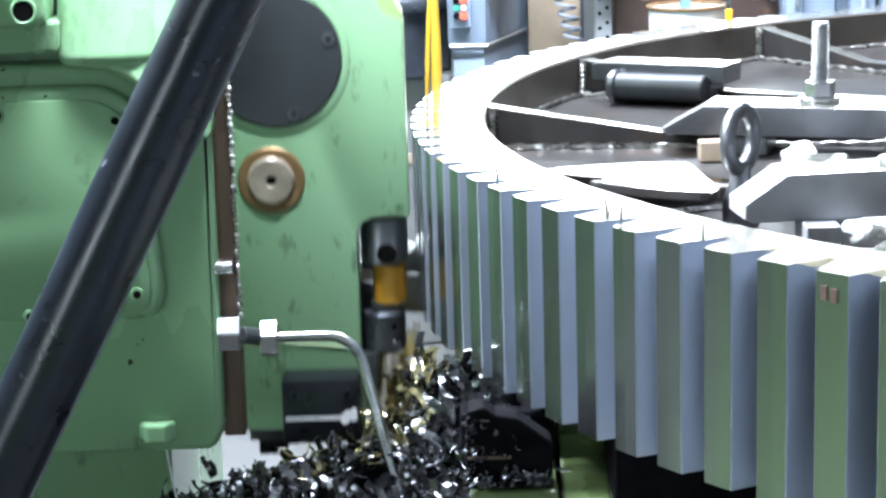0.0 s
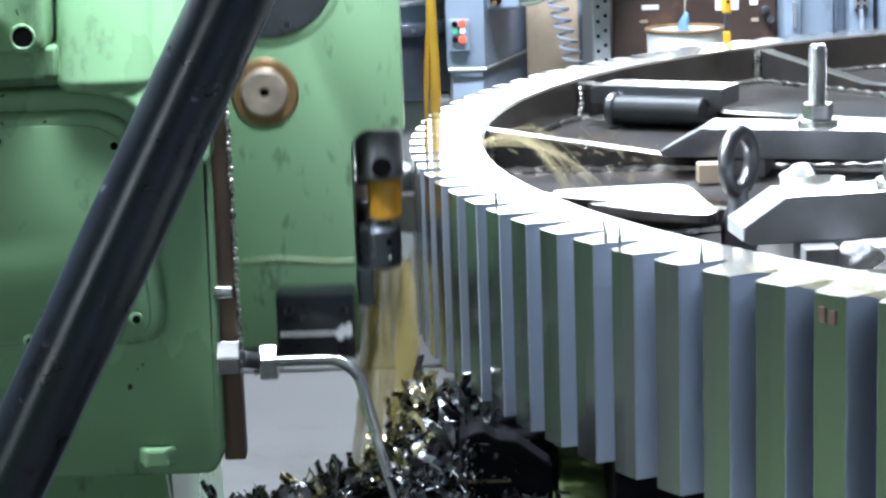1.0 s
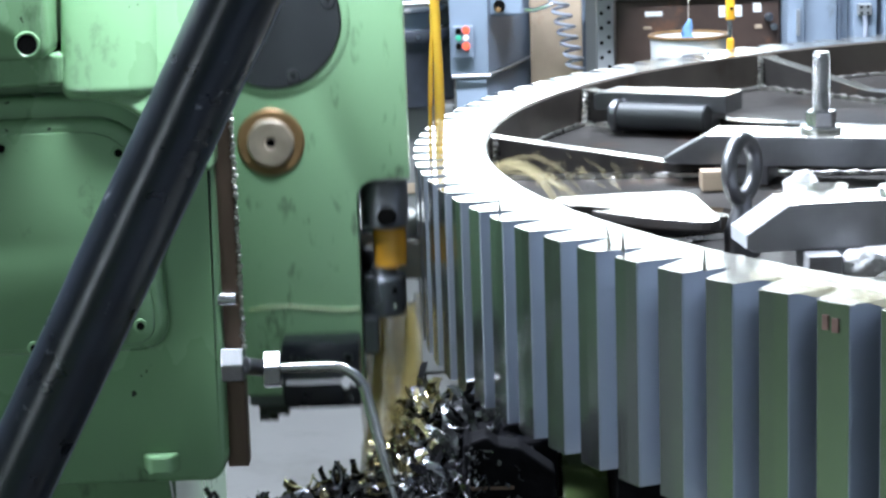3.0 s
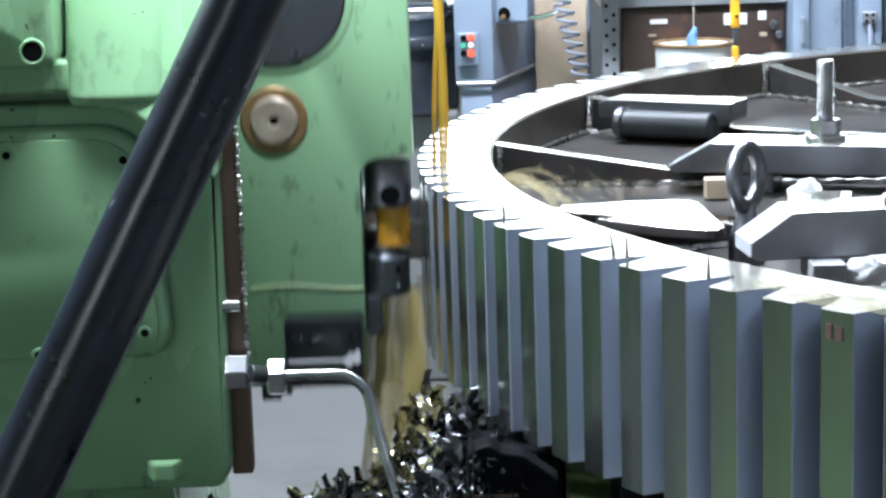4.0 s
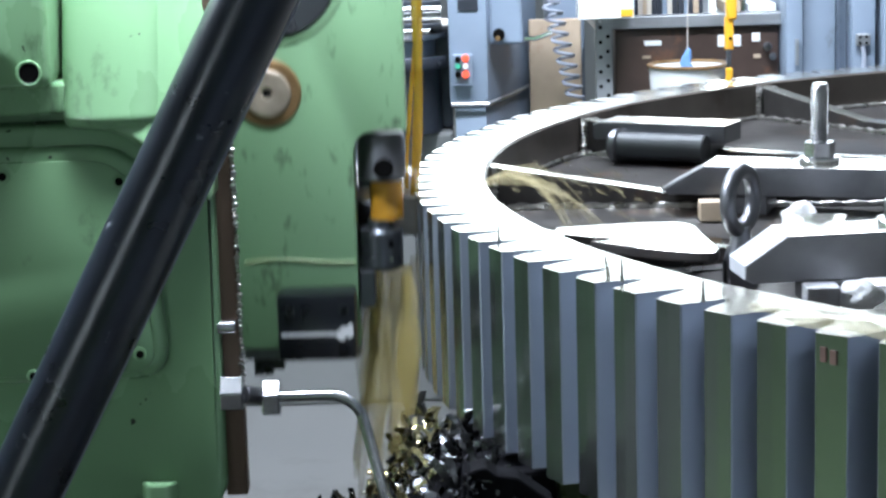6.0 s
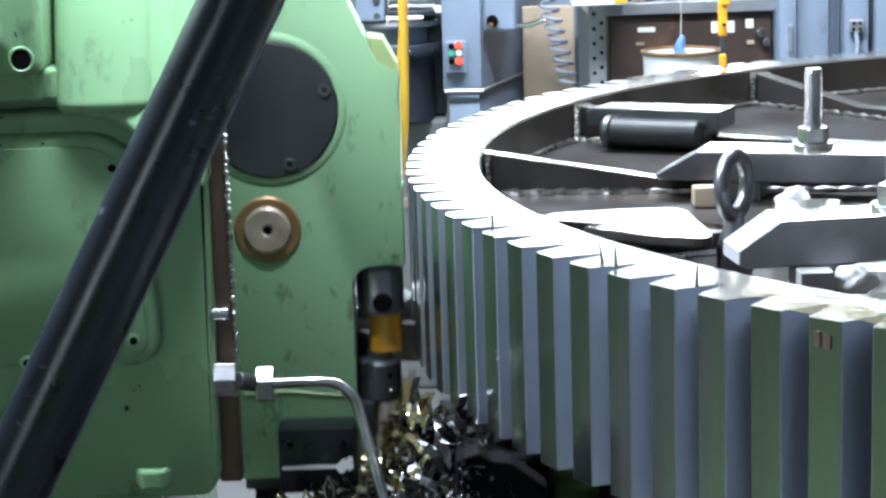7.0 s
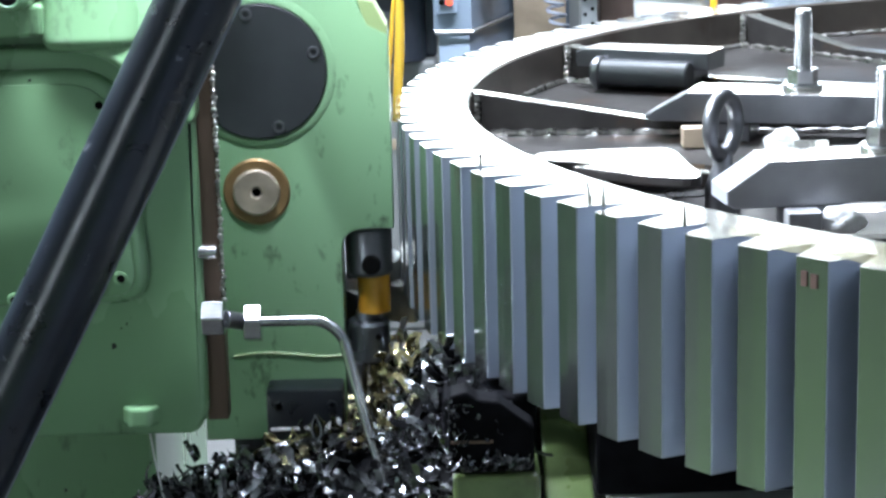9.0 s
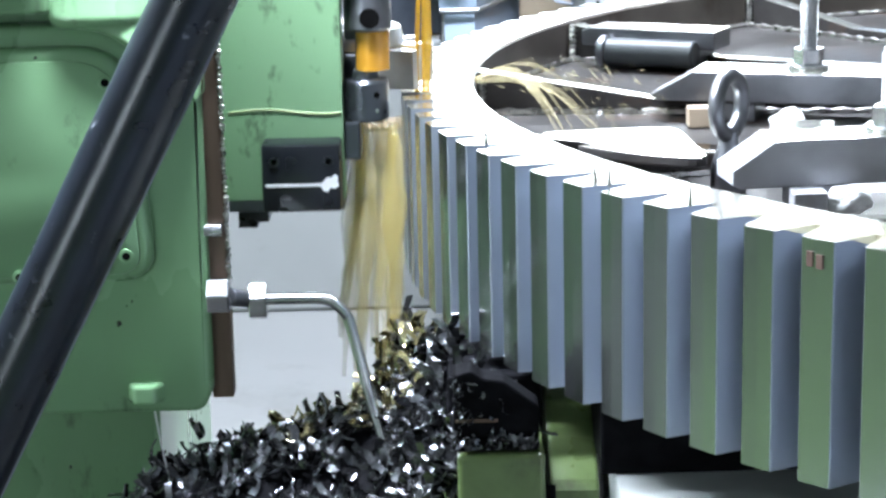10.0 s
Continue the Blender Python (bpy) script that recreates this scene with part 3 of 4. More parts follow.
        bm = join(bm, moved(lathe([(0, -s), (s * 0.8, -s * 0.4), (s * 0.7, s * 0.5), (0, s)], 6), Matrix.Translation((-0.2905 + rnd.uniform(-0.001, 0.001), 2.628, z)) @ pose(0, 0, 0, rnd.uniform(0, 90), rnd.uniform(0, 90), 0)))
        z += s * 1.7
    part("bright_edge", bm, WELD, rail, "bright scraped metal edge", smooth=True)
    part("rail_screw", rod((-0.322, 2.625, 0.953), (-0.297, 2.625, 0.953), 0.010), CHROME, col, "bright screw head", smooth=True)
    part("base", box(-1.3, -0.445, 2.95, 3.6, 0.0, 0.699, 0.01), GREEN, col)
    return col


build_column()


def build_slide():
    """Drawn at the top of its stroke; its origin lies at (0, 0, 0) and rises and falls along z."""
    s = tagged(empty("cutter_slide"), "green reciprocating cutter slide with cover disc and spindle nose", "machine slide")
    y0, y1 = 2.85, 3.30
    out = rounded([(-0.352, 0.945), (-0.140, 0.945), (-0.140, 1.262), (-0.063, 1.262), (-0.063, 1.545), (-0.092, 1.560), (-0.200, 1.80), (-0.352, 1.80)],
                  [0, 0, 0.035, 0, 0, 0, 0, 0])
    part("body", prism(out, y0, y0 + 0.075, "y", 0.003, 2), GREEN_SLIDE, s, smooth=True)
    part("rear_body", box(-0.311, -0.142, y0 + 0.075, y1, 0.95, 1.52, 0.006), SPINDLE, s, "bare dark iron guide")
    # pad on the slope's foot
    part("shoulder_pad", prism([(-0.064, 1.546), (-0.064, 1.556), (-0.084, 1.594), (-0.106, 1.598), (-0.092, 1.550)], y0 + 0.002, y0 + 0.070, "y", 0.002), GREEN_PALE, s, "scuffed pale shoulder pad")
    dx, dz = -0.249, 1.497
    part("disc_rim", moved(lathe([(0.0985, 0.0), (0.0995, 0.003), (0.106, 0.003), (0.111, 0.0), (0.111, -0.01)], 64), Matrix.Translation((dx, y0, dz)) @ FRONT), GREEN_SLIDE, s, smooth=True)
    disc = part("cover_disc", moved(lathe([(0, 0.006), (0.0955, 0.006), (0.0975, 0.004), (0.0975, -0.004)], 64), Matrix.Translation((dx, y0, dz)) @ FRONT), DISC, s, "dark grey round cover disc", smooth=True)
    for a in (18, 100, -72, 190):
        x, z = dx + 0.084 * math.cos(radians(a)), dz + 0.084 * math.sin(radians(a))
        part("disc_screw", moved(lathe([(0, 0.004), (0.0045, 0.004), (0.005, 0.0085), (0.0085, 0.0085), (0.0095, 0.006)], 14), Matrix.Translation((x, y0, z)) @ FRONT), CLAMP, disc, smooth=True)
    ringp = part("bronze_ring", moved(lathe([(0.034, 0.004), (0.046, 0.004), (0.049, 0.001), (0.049, -0.004)], 48), Matrix.Translation((-0.260, y0, 1.322)) @ FRONT), BRASS, s, "oily bronze ring", smooth=True)
    part("shaft_end", moved(lathe([(0, 0.004), (0.006, 0.004), (0.009, 0.010), (0.031, 0.010), (0.034, 0.007), (0.035, 0.0)], 40), Matrix.Translation((-0.260, y0, 1.322)) @ FRONT), PIN, ringp, "pale worn shaft end", smooth=True)
    part("centre_hole", moved(lathe([(0, 0.0055), (0.007, 0.0055)], 16), Matrix.Translation((-0.260, y0, 1.322)) @ FRONT), HOLE, ringp, "dark centre hole")
    part("paint_ridge", pipe([(-0.305 + 0.0163 * i, y0 - 0.0005, 1.075 + 0.004 * math.sin(i * 0.55)) for i in range(11)], 0.0022, 6), GREEN_PALE, s, "pale ridge of runny paint", smooth=True)
    # spindle in the notch
    cx, cy = -0.101, 2.895
    part("pocket", box(-0.139, -0.078, 2.94, 2.965, 1.165, 1.258, 0.004), SPINDLE, s, "dark oily pocket wall")
    spin = part("spindle", moved(lathe([(0, 1.258), (0.030, 1.256), (0.034, 1.250), (0.034, 1.190), (0.031, 1.186), (0, 1.186)], 40), pose(cx, cy, 0)), CLAMP, s, "grey steel spindle", smooth=True)
    part("clamp_screw", rod((cx + 0.003, cy - 0.042, 1.206), (cx + 0.003, cy - 0.02, 1.206), 0.0145, 20), HOLE, spin, "black clamp screw", smooth=True)
    part("oiled_sleeve", moved(lathe([(0, 1.186), (0.022, 1.186), (0.025, 1.183), (0.025, 1.128), (0, 1.128)], 40), pose(cx + 0.005, cy, 0)), AMBER, spin, "amber oil-wet bronze sleeve", smooth=True)
    cut = part("cutter_holder", moved(lathe([(0, 1.128), (0.018, 1.128), (0.020, 1.116), (0.030, 1.114), (0.033, 1.110), (0.033, 1.057), (0.030, 1.053), (0, 1.053)], 40), pose(cx - 0.006, cy, 0)), SPINDLE, s, "dark grey cutter holder", smooth=True)
    part("holder_hole", rod((cx + 0.010, cy - 0.031, 1.094), (cx + 0.010, cy - 0.01, 1.094), 0.0045, 14), HOLE, cut)
    part("holder_hole", rod((cx + 0.010, cy - 0.031, 1.071), (cx + 0.010, cy - 0.01, 1.071), 0.003, 14), CHROME, cut)
    part("tool_shank", box(-0.139, -0.116, 2.86, 2.95, 1.000, 1.056, 0.003), SPINDLE, cut, "dark tool shank")
    # disc cutter: one of its teeth stands in a tooth space of the gear all the way down
    gap = min((PHASE + k * STEP + 0.0263 + 0.011 for k in range(2 * TEETH)), key=lambda a: abs((a % (2 * math.pi)) - math.pi))
    rc, n = 0.150, 10
    kx, ky = GX + (R_ROOT + 0.004 + rc) * math.cos(gap), GY + (R_ROOT + 0.004 + rc) * math.sin(gap)
    poly = []
    for i in range(n):
        for w, r in ((-0.021, 0.100), (-0.0125, rc - 0.020), (-0.0055, rc), (0.0055, rc), (0.0125, rc - 0.020), (0.021, 0.100)):
            t = gap + math.pi + 2 * math.pi * i / n + w / r
            poly.append((kx + r * math.cos(t), ky + r * math.sin(t)))
    cutter = part("cutter", prism(poly, 1.082, 1.140, "z"), WET, s, "wet toothed steel disc cutter")
    part("cutter_hub", moved(lathe([(0, 1.140), (0.098, 1.140), (0.106, 1.143), (0.100, 1.168), (0.070, 1.176), (0, 1.176)], 40), pose(kx, ky, 0)), WET, cutter, "wet bright cutter hub", smooth=True)
    # black counter block under the slide, with a white paint smear
    blk = part("stop_block", box(-0.256, -0.143, 2.795, 2.95, 0.938, 1.037, 0.005), BLACK_BLOCK, s, "black oiled stop block", smooth=True)
    smear = [(-0.176, 0.978), (-0.168, 0.983), (-0.163, 0.989), (-0.157, 0.988), (-0.152, 0.993), (-0.147, 0.990), (-0.148, 0.983), (-0.146, 0.977), (-0.152, 0.972), (-0.158, 0.974), (-0.162, 0.968), (-0.168, 0.969), (-0.171, 0.974)]
    part("paint_smear", prism(smear, 2.7932, 2.7955, "y"), WHITE_PAINT, blk, "white paint smear")
    part("paint_line", box(-0.251, -0.170, 2.7936, 2.7955, 0.9762, 0.9802), WHITE_PAINT, blk, "thin white paint line")
    for x in (-0.238, -0.160):
        part("block_screw", moved(lathe([(0, 0.0), (0.004, 0.0), (0.0045, 0.003), (0.007, 0.003), (0.0075, 0)], 14), Matrix.Translation((x, 2.795, 1.012)) @ FRONT), BLACK_BLOCK, blk, smooth=True)
    part("lower_plate", prism([(-0.300, 0.900), (-0.272, 0.900), (-0.272, 0.908), (-0.255, 0.908), (-0.255, 0.920), (-0.25, 0.930), (-0.300, 0.930)], 2.87, 3.2, "y", 0.002), BLACK_BLOCK, s, "black stepped plate")
    part("lower_strip", box(-0.312, -0.142, 2.86, 3.25, 0.926, 0.944, 0.002), CLAMP, s, "bare metal strip")
    return s


SLIDE = build_slide()

# slanting black tube in front of the column
bar = tagged(empty("slanting_tube"), "thick black painted steel tube leaning before the machine", "tube")
part("shell", pipe([(-0.953 + 0.53 * z, 2.05, z) for z in [-0.01 + 0.1 * i for i in range(20)]], 0.0405, 40), BLACK, bar, smooth=True)

part("cable", pipe([(-0.953 + 0.0468 + 0.53 * z, 2.05, z) for z in [0.0 + 0.1 * i for i in range(20)]], 0.0012, 8), CABLE, bar, "thin pale cable", smooth=True)
tagged(part("hanging_wire", pipe([(-0.405, 2.64, 0.705), (-0.400, 2.64, 0.66), (-0.388, 2.64, 0.585)], 0.0014, 6), WHITE_PLASTIC, smooth=True), "thin pale wire hanging under the column", "wire")

# oil line with its fittings
line = tagged(empty("oil_line"), "bent bright steel oil pipe with hexagon fittings", "pipe")
part("wall_nut", moved(hexagon(0.0262, 0.030, 0.002), Matrix.Translation((-0.318, 2.602, 0.868)) @ pose(0, 0, 0, 0, 90, 0) @ pose(0, 0, 0, 0, 0, 20.5)), CHROME, line)
part("stem", rod((-0.290, 2.615, 0.862), (-0.262, 2.645, 0.849), 0.012), CLAMP, line, smooth=True)
part("union_nut", moved(hexagon(0.0275, 0.024, 0.002), Matrix.Translation((-0.267, 2.65, 0.846)) @ pose(0, 0, 0, 0, 90, 0) @ pose(0, 0, 0, 0, 0, 8)), CHROME, line)
pts = [(-0.245, 2.65, 0.848), (-0.19, 2.65, 0.848)] + [(-0.178 + 0.05 * math.sin(radians(a)), 2.65, 0.798 + 0.05 * math.cos(radians(a))) for a in range(0, 71, 10)] + [(-0.100, 2.60, 0.707), (-0.080, 2.57, 0.645), (-0.058, 2.53, 0.56)]
part("tube", pipe(pts, 0.0078, 16), CHROME, line, smooth=True)

# bed under the cutting place
OILY_GREEN = material("oily_green_paint", (0.115, 0.165, 0.06), 0.3, var=0.3, scale=14, bump=0.1, stain=(0.05, 0.05, 0.025), stain_amount=0.6, stain_scale=9)
bed = tagged(empty("machine_bed"), "pale green oily machine bed beside the gear", "machine bed")
part("pad", box(0.012, 0.119, 2.31, 2.46, 0.0, 0.735, 0.006), OILY_GREEN, bed)
# box added to fill the space under the gear with darkness
part("dark_fill", box(0.002, 0.124, 2.465, 2.98, 0.0, 0.788, 0.006), NEAR_BLACK, bed, "near-black box added for the dark under the gear")
part("bracket", prism([(2.37, 0.30), (2.62, 0.30), (2.62, 0.775), (2.52, 0.775), (2.50, 0.745), (2.38, 0.675), (2.37, 0.665)], 0.128, 0.190, "x", 0.004), OILY_GREEN, bed)
part("trough", box(-0.50, 0.0, 2.48, 2.95, 0.0, 0.40, 0.01), DARKGREY, bed, "dark chip trough")
part("black_lump", prism(rounded([(0.006, 0.7355), (0.113, 0.7355), (0.113, 0.792), (0.094, 0.806), (0.070, 0.825), (0.044, 0.829), (0.030, 0.840), (0.010, 0.834)], [0.004, 0.004, 0.005, 0.004, 0.005, 0.004, 0.005, 0.004]), 2.322, 2.366, "y", 0.003, 2), NEAR_BLACK, bed, "near-black lump on the pad")
part("rust_strip", box(0.010, 0.062, 2.3205, 2.323, 0.7735, 0.7775, 0.0005), RUST, bed, "rust brown strip")


def heap(x, y):
    """The height of the heap of chips: a ridge along the gear's edge that falls away from it."""
    d = math.hypot(x - GX, y - GY) - R_TIP
    a = math.degrees(math.atan2(y - GY, x - GX)) % 360
    ridge = 0.775 + 0.03 * min(1, max(0, a - 196) / 3) - 0.0009 * max(0, 194 - a) ** 1.6 - 0.0006 * max(0, a - 205) ** 2
    z = ridge - 1.15 * max(0, d - 0.015) + 0.55 * max(0, d - 0.14) - min(0.13, 1.9 * max(0, -0.055 - x))
    tail = 0.590 + 0.27 * (x + 0.42) - 1.1 * max(0, abs(y - 2.66) - 0.05) - 1.6 * max(0, -0.42 - x) - 2.0 * max(0, x + 0.05)
    z = max(z, tail) - (0.5 * max(0, 2.47 - y) + 9.0 * max(0, 2.33 - y)) * min(1, max(0, x + 0.02) / 0.03)
    return z + 0.016 * noise.noise((x * 17, y * 17, 0.3)) + 0.008 * noise.noise((x * 43, y * 43, 2.1))


def strip_chip(bm, rnd, m, length, width, curl, thick=0.0012, kink=0.0):
    """One curled strip of steel, folded by kink (radians) at its middle."""
    n = 8
    rows = []
    r = length / max(curl, 0.2)
    for i in range(n + 1):
        a = curl * (i / n - 0.5)
        c, d = Vector((r * math.sin(a), 0, r * (1 - math.cos(a)))), Vector((-math.sin(a), 0, math.cos(a))) * thick
        if kink and i > n // 2:
            turn = Matrix.Rotation(-kink, 3, "Y")
            c, d = turn @ c, turn @ d
        w = width * (0.5 - 0.12 * rnd.random())
        sk = 0.15 * width * math.sin(i * 1.3)
        rows.append([bm.verts.new(m @ (c + Vector((0, s * w + sk, 0)) + d * e)) for s, e in ((-1, 0), (1, 0), (1, 1), (-1, 1))])
    for p, q in zip(rows, rows[1:]):
        for k in range(4):
            bm.faces.new((p[k], p[(k + 1) % 4], q[(k + 1) % 4], q[k]))
    bm.faces.new(rows[0])
    bm.faces.new(rows[-1][::-1])


def build_chips():
    pile = tagged(empty("chip_pile"), "heap of dark oily curled steel chips beside the gear", "metal chips", kind="stuff")
    bm = bmesh.new()
    nx, ny = 84, 72
    grid = {}
    for i in range(nx + 1):
        for j in range(ny + 1):
            x, y = -0.62 + 0.80 * i / nx, 2.28 + 0.85 * j / ny
            if math.hypot(x - GX, y - GY) > R_TIP + 0.004:
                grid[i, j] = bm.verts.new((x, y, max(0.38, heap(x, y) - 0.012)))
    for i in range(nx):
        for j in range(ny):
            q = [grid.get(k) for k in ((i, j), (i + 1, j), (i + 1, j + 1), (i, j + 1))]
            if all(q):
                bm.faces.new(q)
    # near-black ground puts the dark of the gaps between the chips
    tagged(part("mound", bm, NEAR_BLACK, pile, smooth=True), kind="stuff")
    rnd = random.Random(11)

    def spot(oiled, pale):
        while True:
            x, y = rnd.uniform(-0.58, 0.16), rnd.uniform(2.30, 2.98)
            if math.hypot(x - GX, y - GY) < R_TIP + 0.012 or pale and x > rnd.uniform(-0.06, 0.02) or oiled and math.hypot(x + 0.07, y - 2.8) > rnd.uniform(0.05, 0.24):
                continue
            if heap(x, y) > 0.42 and (x < 0.0 or rnd.random() < 0.7):
                return x, y, heap(x, y)
    tilt = lambda: pose(0, 0, 0, rnd.uniform(-65, 65), rnd.uniform(-70, 70), rnd.uniform(0, 360))
    kinds = {"dark": (bmesh.new(), CHIP, 900), "bright": (bmesh.new(), CHIP_BRIGHT, 130), "oiled": (bmesh.new(), CHIP_GOLD, 170)}
    for key, (bm, mat, count) in kinds.items():
        for k in range(count):
            x, y, z = spot(key == "oiled", key != "dark")
            m = Matrix.Translation((x, y, z + rnd.uniform(-0.008, 0.008))) @ tilt()
            strip_chip(bm, rnd, m, rnd.uniform(0.024, 0.060), rnd.uniform(0.008, 0.015), rnd.choice((0.3, 0.5, 0.9, 1.8, 3.4, 5.0)))
        tagged(part(key + "_chips", bm, mat, pile, smooth=True), kind="stuff")
    # the larger curled strips that lie on top, one by one
    shapes = []
    for k in range(24):
        bm = bmesh.new()
        strip_chip(bm, rnd, Matrix(), rnd.uniform(0.050, 0.100), rnd.uniform(0.008, 0.015), (0.25, 0.4, 0.7, 1.5, 2.4, 3.4)[k % 6], 0.0022, (0.0, 0.9, 0.0, 1.5)[k % 4])
        first = part("chip", bm, (CHIP, CHIP_BRIGHT, CHIP, CHIP_GOLD)[k // 6], pile, smooth=True)
        x, y, z = spot(k >= 18, 6 <= k < 12 or k >= 18)
        first.matrix_basis = Matrix.Translation((x, y, z)) @ tilt()
        shapes.append(first)
    for k in range(250):
        base = shapes[rnd.randrange(24)]
        x, y, z = spot(base.data.materials[0] is CHIP_GOLD, base.data.materials[0] is not CHIP)
        again(base, pile, Matrix.Translation((x, y, z + rnd.uniform(0.0, 0.018))) @ tilt())


build_chips()
# small chips that cling to the black lump and lie at its foot
rnd = random.Random(31)
bm = bmesh.new()
for k in range(90):
    x = rnd.uniform(0.008, 0.108) if k % 3 else rnd.uniform(0.008, 0.07)
    z = 0.739 + 0.016 * rnd.random() if k % 3 else rnd.uniform(0.75, 0.83)
    y = 2.3195 - 0.008 * rnd.random() * (k % 3 > 0)
    strip_chip(bm, rnd, Matrix.Translation((x, y, z)) @ pose(0, 0, 0, rnd.uniform(-80, 80), rnd.uniform(-60, 60), rnd.uniform(0, 360)), rnd.uniform(0.008, 0.022), rnd.uniform(0.003, 0.007), rnd.choice((0.5, 1.5, 3.0)))
tagged(part("clinging_chips", bm, CHIP, bed, "small wet steel chips", smooth=True), kind="stuff")

# ---------------------------------------------------------------- behind the gear: machines, rack, bucket


def bolt_on(parent, x, y, z, r, mat):
    return part("bolt", rod((x, y, z), (x, y - r * 0.8, z), r, 10), mat, parent, smooth=True)


lathe_m = tagged(empty("turret_machine"), "dark round machine spindle housing with silver rings", "machine")
Y = 5.75
part("drum", moved(lathe([(0, 0.80), (0.112, 0.80), (0.115, 0.803), (0.115, 0.99), (0.12, 1.0), (0, 1.0)], 48), pose(-0.135, Y, 0)), DARKGREY, lathe_m, smooth=True)
fl = part("flange", moved(lathe([(0.0, 0.985), (0.135, 0.985), (0.138, 0.99), (0.138, 1.015), (0.135, 1.02), (0, 1.02)], 48), pose(-0.135, Y, 0)), DARKGREY, lathe_m, smooth=True)
for a in range(-160, -10, 30):
    part("bolt", rod((-0.135 + 0.138 * math.cos(radians(a)), Y + 0.138 * math.sin(radians(a)), 1.002), (-0.135 + 0.145 * math.cos(radians(a)), Y + 0.145 * math.sin(radians(a)), 1.002), 0.006, 10), CHROME, fl, smooth=True)
part("neck", moved(lathe([(0, 1.02), (0.10, 1.02), (0.10, 1.07), (0, 1.07)], 40), pose(-0.135, Y, 0)), GREYBLUE, lathe_m, smooth=True)
part("silver_ring", moved(lathe([(0.10, 1.07), (0.132, 1.07), (0.135, 1.077), (0.132, 1.085), (0.0, 1.085)], 48), pose(-0.135, Y, 0)), CHROME, lathe_m, smooth=True)
hd = part("head", box(-0.33, -0.155, Y - 0.10, Y + 0.2, 1.09, 1.36, 0.01), GREYBLUE, lathe_m)
bolt_on(hd, -0.25, Y - 0.10, 1.145, 0.014, CHROME)
for z in (1.105, 1.15, 1.19):
    bolt_on(hd, -0.178, Y - 0.10, z, 0.010, CHROME)
for k in range(9):
    part("guide_plate", box(-0.150, -0.015, Y - 0.09 + 0.004 * (k % 2), Y + 0.15, 1.10 + 0.032 * k, 1.117 + 0.032 * k, 0.003), CHROME if k % 2 else DARKGREY, lathe_m)
part("shroud", box(-0.05, 0.012, Y + 0.02, Y + 0.3, 0.802, 1.10, 0.01), DARKGREY, lathe_m)
part("base", box(-1.4, 0.012, Y - 0.05, Y + 0.6, 0.0, 0.80, 0.012), PALE_GREY, lathe_m, "pale grey machine base")
part("base_strip", box(-0.30, 0.010, Y - 0.056, Y - 0.05, 0.545, 0.575, 0.001), CARDBOARD, lathe_m, "brown strip on the base")

cabinet = tagged(empty("machine_cabinet"), "grey blue machine cabinet with push buttons", "cabinet")
Y = 5.4
part("upper_body", prism([(0.004, Y), (0.106, Y), (0.262, Y + 0.5), (0.004, Y + 0.5)], 0.917, 1.36, "z", 0.008, 3), GREYBLUE, cabinet, smooth=True)
part("lower_body", prism([(0.018, Y + 0.012), (0.100, Y + 0.012), (0.252, Y + 0.5), (0.018, Y + 0.5)], 0.0, 0.910, "z", 0.004, 2), GREYBLUE, cabinet, smooth=True)
part("edge_strip", pipe([(0.006, Y - 0.002, 0.914), (0.106, Y - 0.002, 0.914), (0.262, Y + 0.498, 0.914)], 0.006, 8), RACK, cabinet, "bright edge strip", smooth=True)
part("name_plate", box(0.030, 0.085, Y - 0.004, Y + 0.002, 1.168, 1.20, 0.001), DARKGREY, cabinet)
panel = part("button_panel", box(0.012, 0.066, Y - 0.022, Y + 0.002, 0.966, 1.052, 0.003), GREYBLUE, cabinet, "grey push-button box")
for x, z, mat in ((0.027, 1.040, HOLE), (0.047, 1.042, RED), (0.027, 1.021, GREEN_BTN), (0.047, 1.021, WHITE_PLASTIC), (0.047, 0.999, RED), (0.027, 0.999, HOLE)):
    part("push_button", rod((x, Y - 0.022, z), (x, Y - 0.034, z), 0.0105 if mat is RED else 0.008, 16), mat, panel, smooth=True)
sw = part("switch_box", box(0.115, 0.205, Y + 0.03, Y + 0.20, 1.070, 1.26, 0.008), GREYBLUE, cabinet)
part("knob", rod((0.140, Y + 0.03, 1.100), (0.140, Y - 0.01, 1.100), 0.016, 12), HOLE, sw, "black switch knob", smooth=True)
part("knob_cap", rod((0.136, Y - 0.01, 1.092), (0.136, Y - 0.018, 1.092), 0.007, 10), BRASS, sw, smooth=True)
part("conduit", pipe([(0.19, Y + 0.06, 1.085), (0.235, Y + 0.05, 1.082), (0.262, Y + 0.04, 1.09), (0.285, Y + 0.04, 1.10)], 0.007, 8), CHROME, sw, smooth=True)

board = tagged(part("backing_board", box(0.235, 0.385, 5.75, 5.78, 0.0, 1.11, 0.004), CARDBOARD), "stained tan backing board", "board")
coil = []
for i in range(150):
    a = 2 * math.pi * i / 15
    coil.append((0.283 + 0.075 * i / 150 + 0.024 * math.cos(a), 5.60 + 0.024 * math.sin(a), 1.20 - 0.30 * i / 150))
tagged(part("coiled_cable", pipe(coil, 0.005, 7), CABLE, smooth=True), "grey coiled cable hanging by the board", "cable")
tagged(part("dark_column", box(0.295, 0.402, 5.85, 6.1, 0.0, 1.36, 0.006), GREYBLUE), "grey blue steel column", "column")

rack = tagged(empty("storage_rack"), "grey perforated steel storage rack", "rack")
Y = 5.42
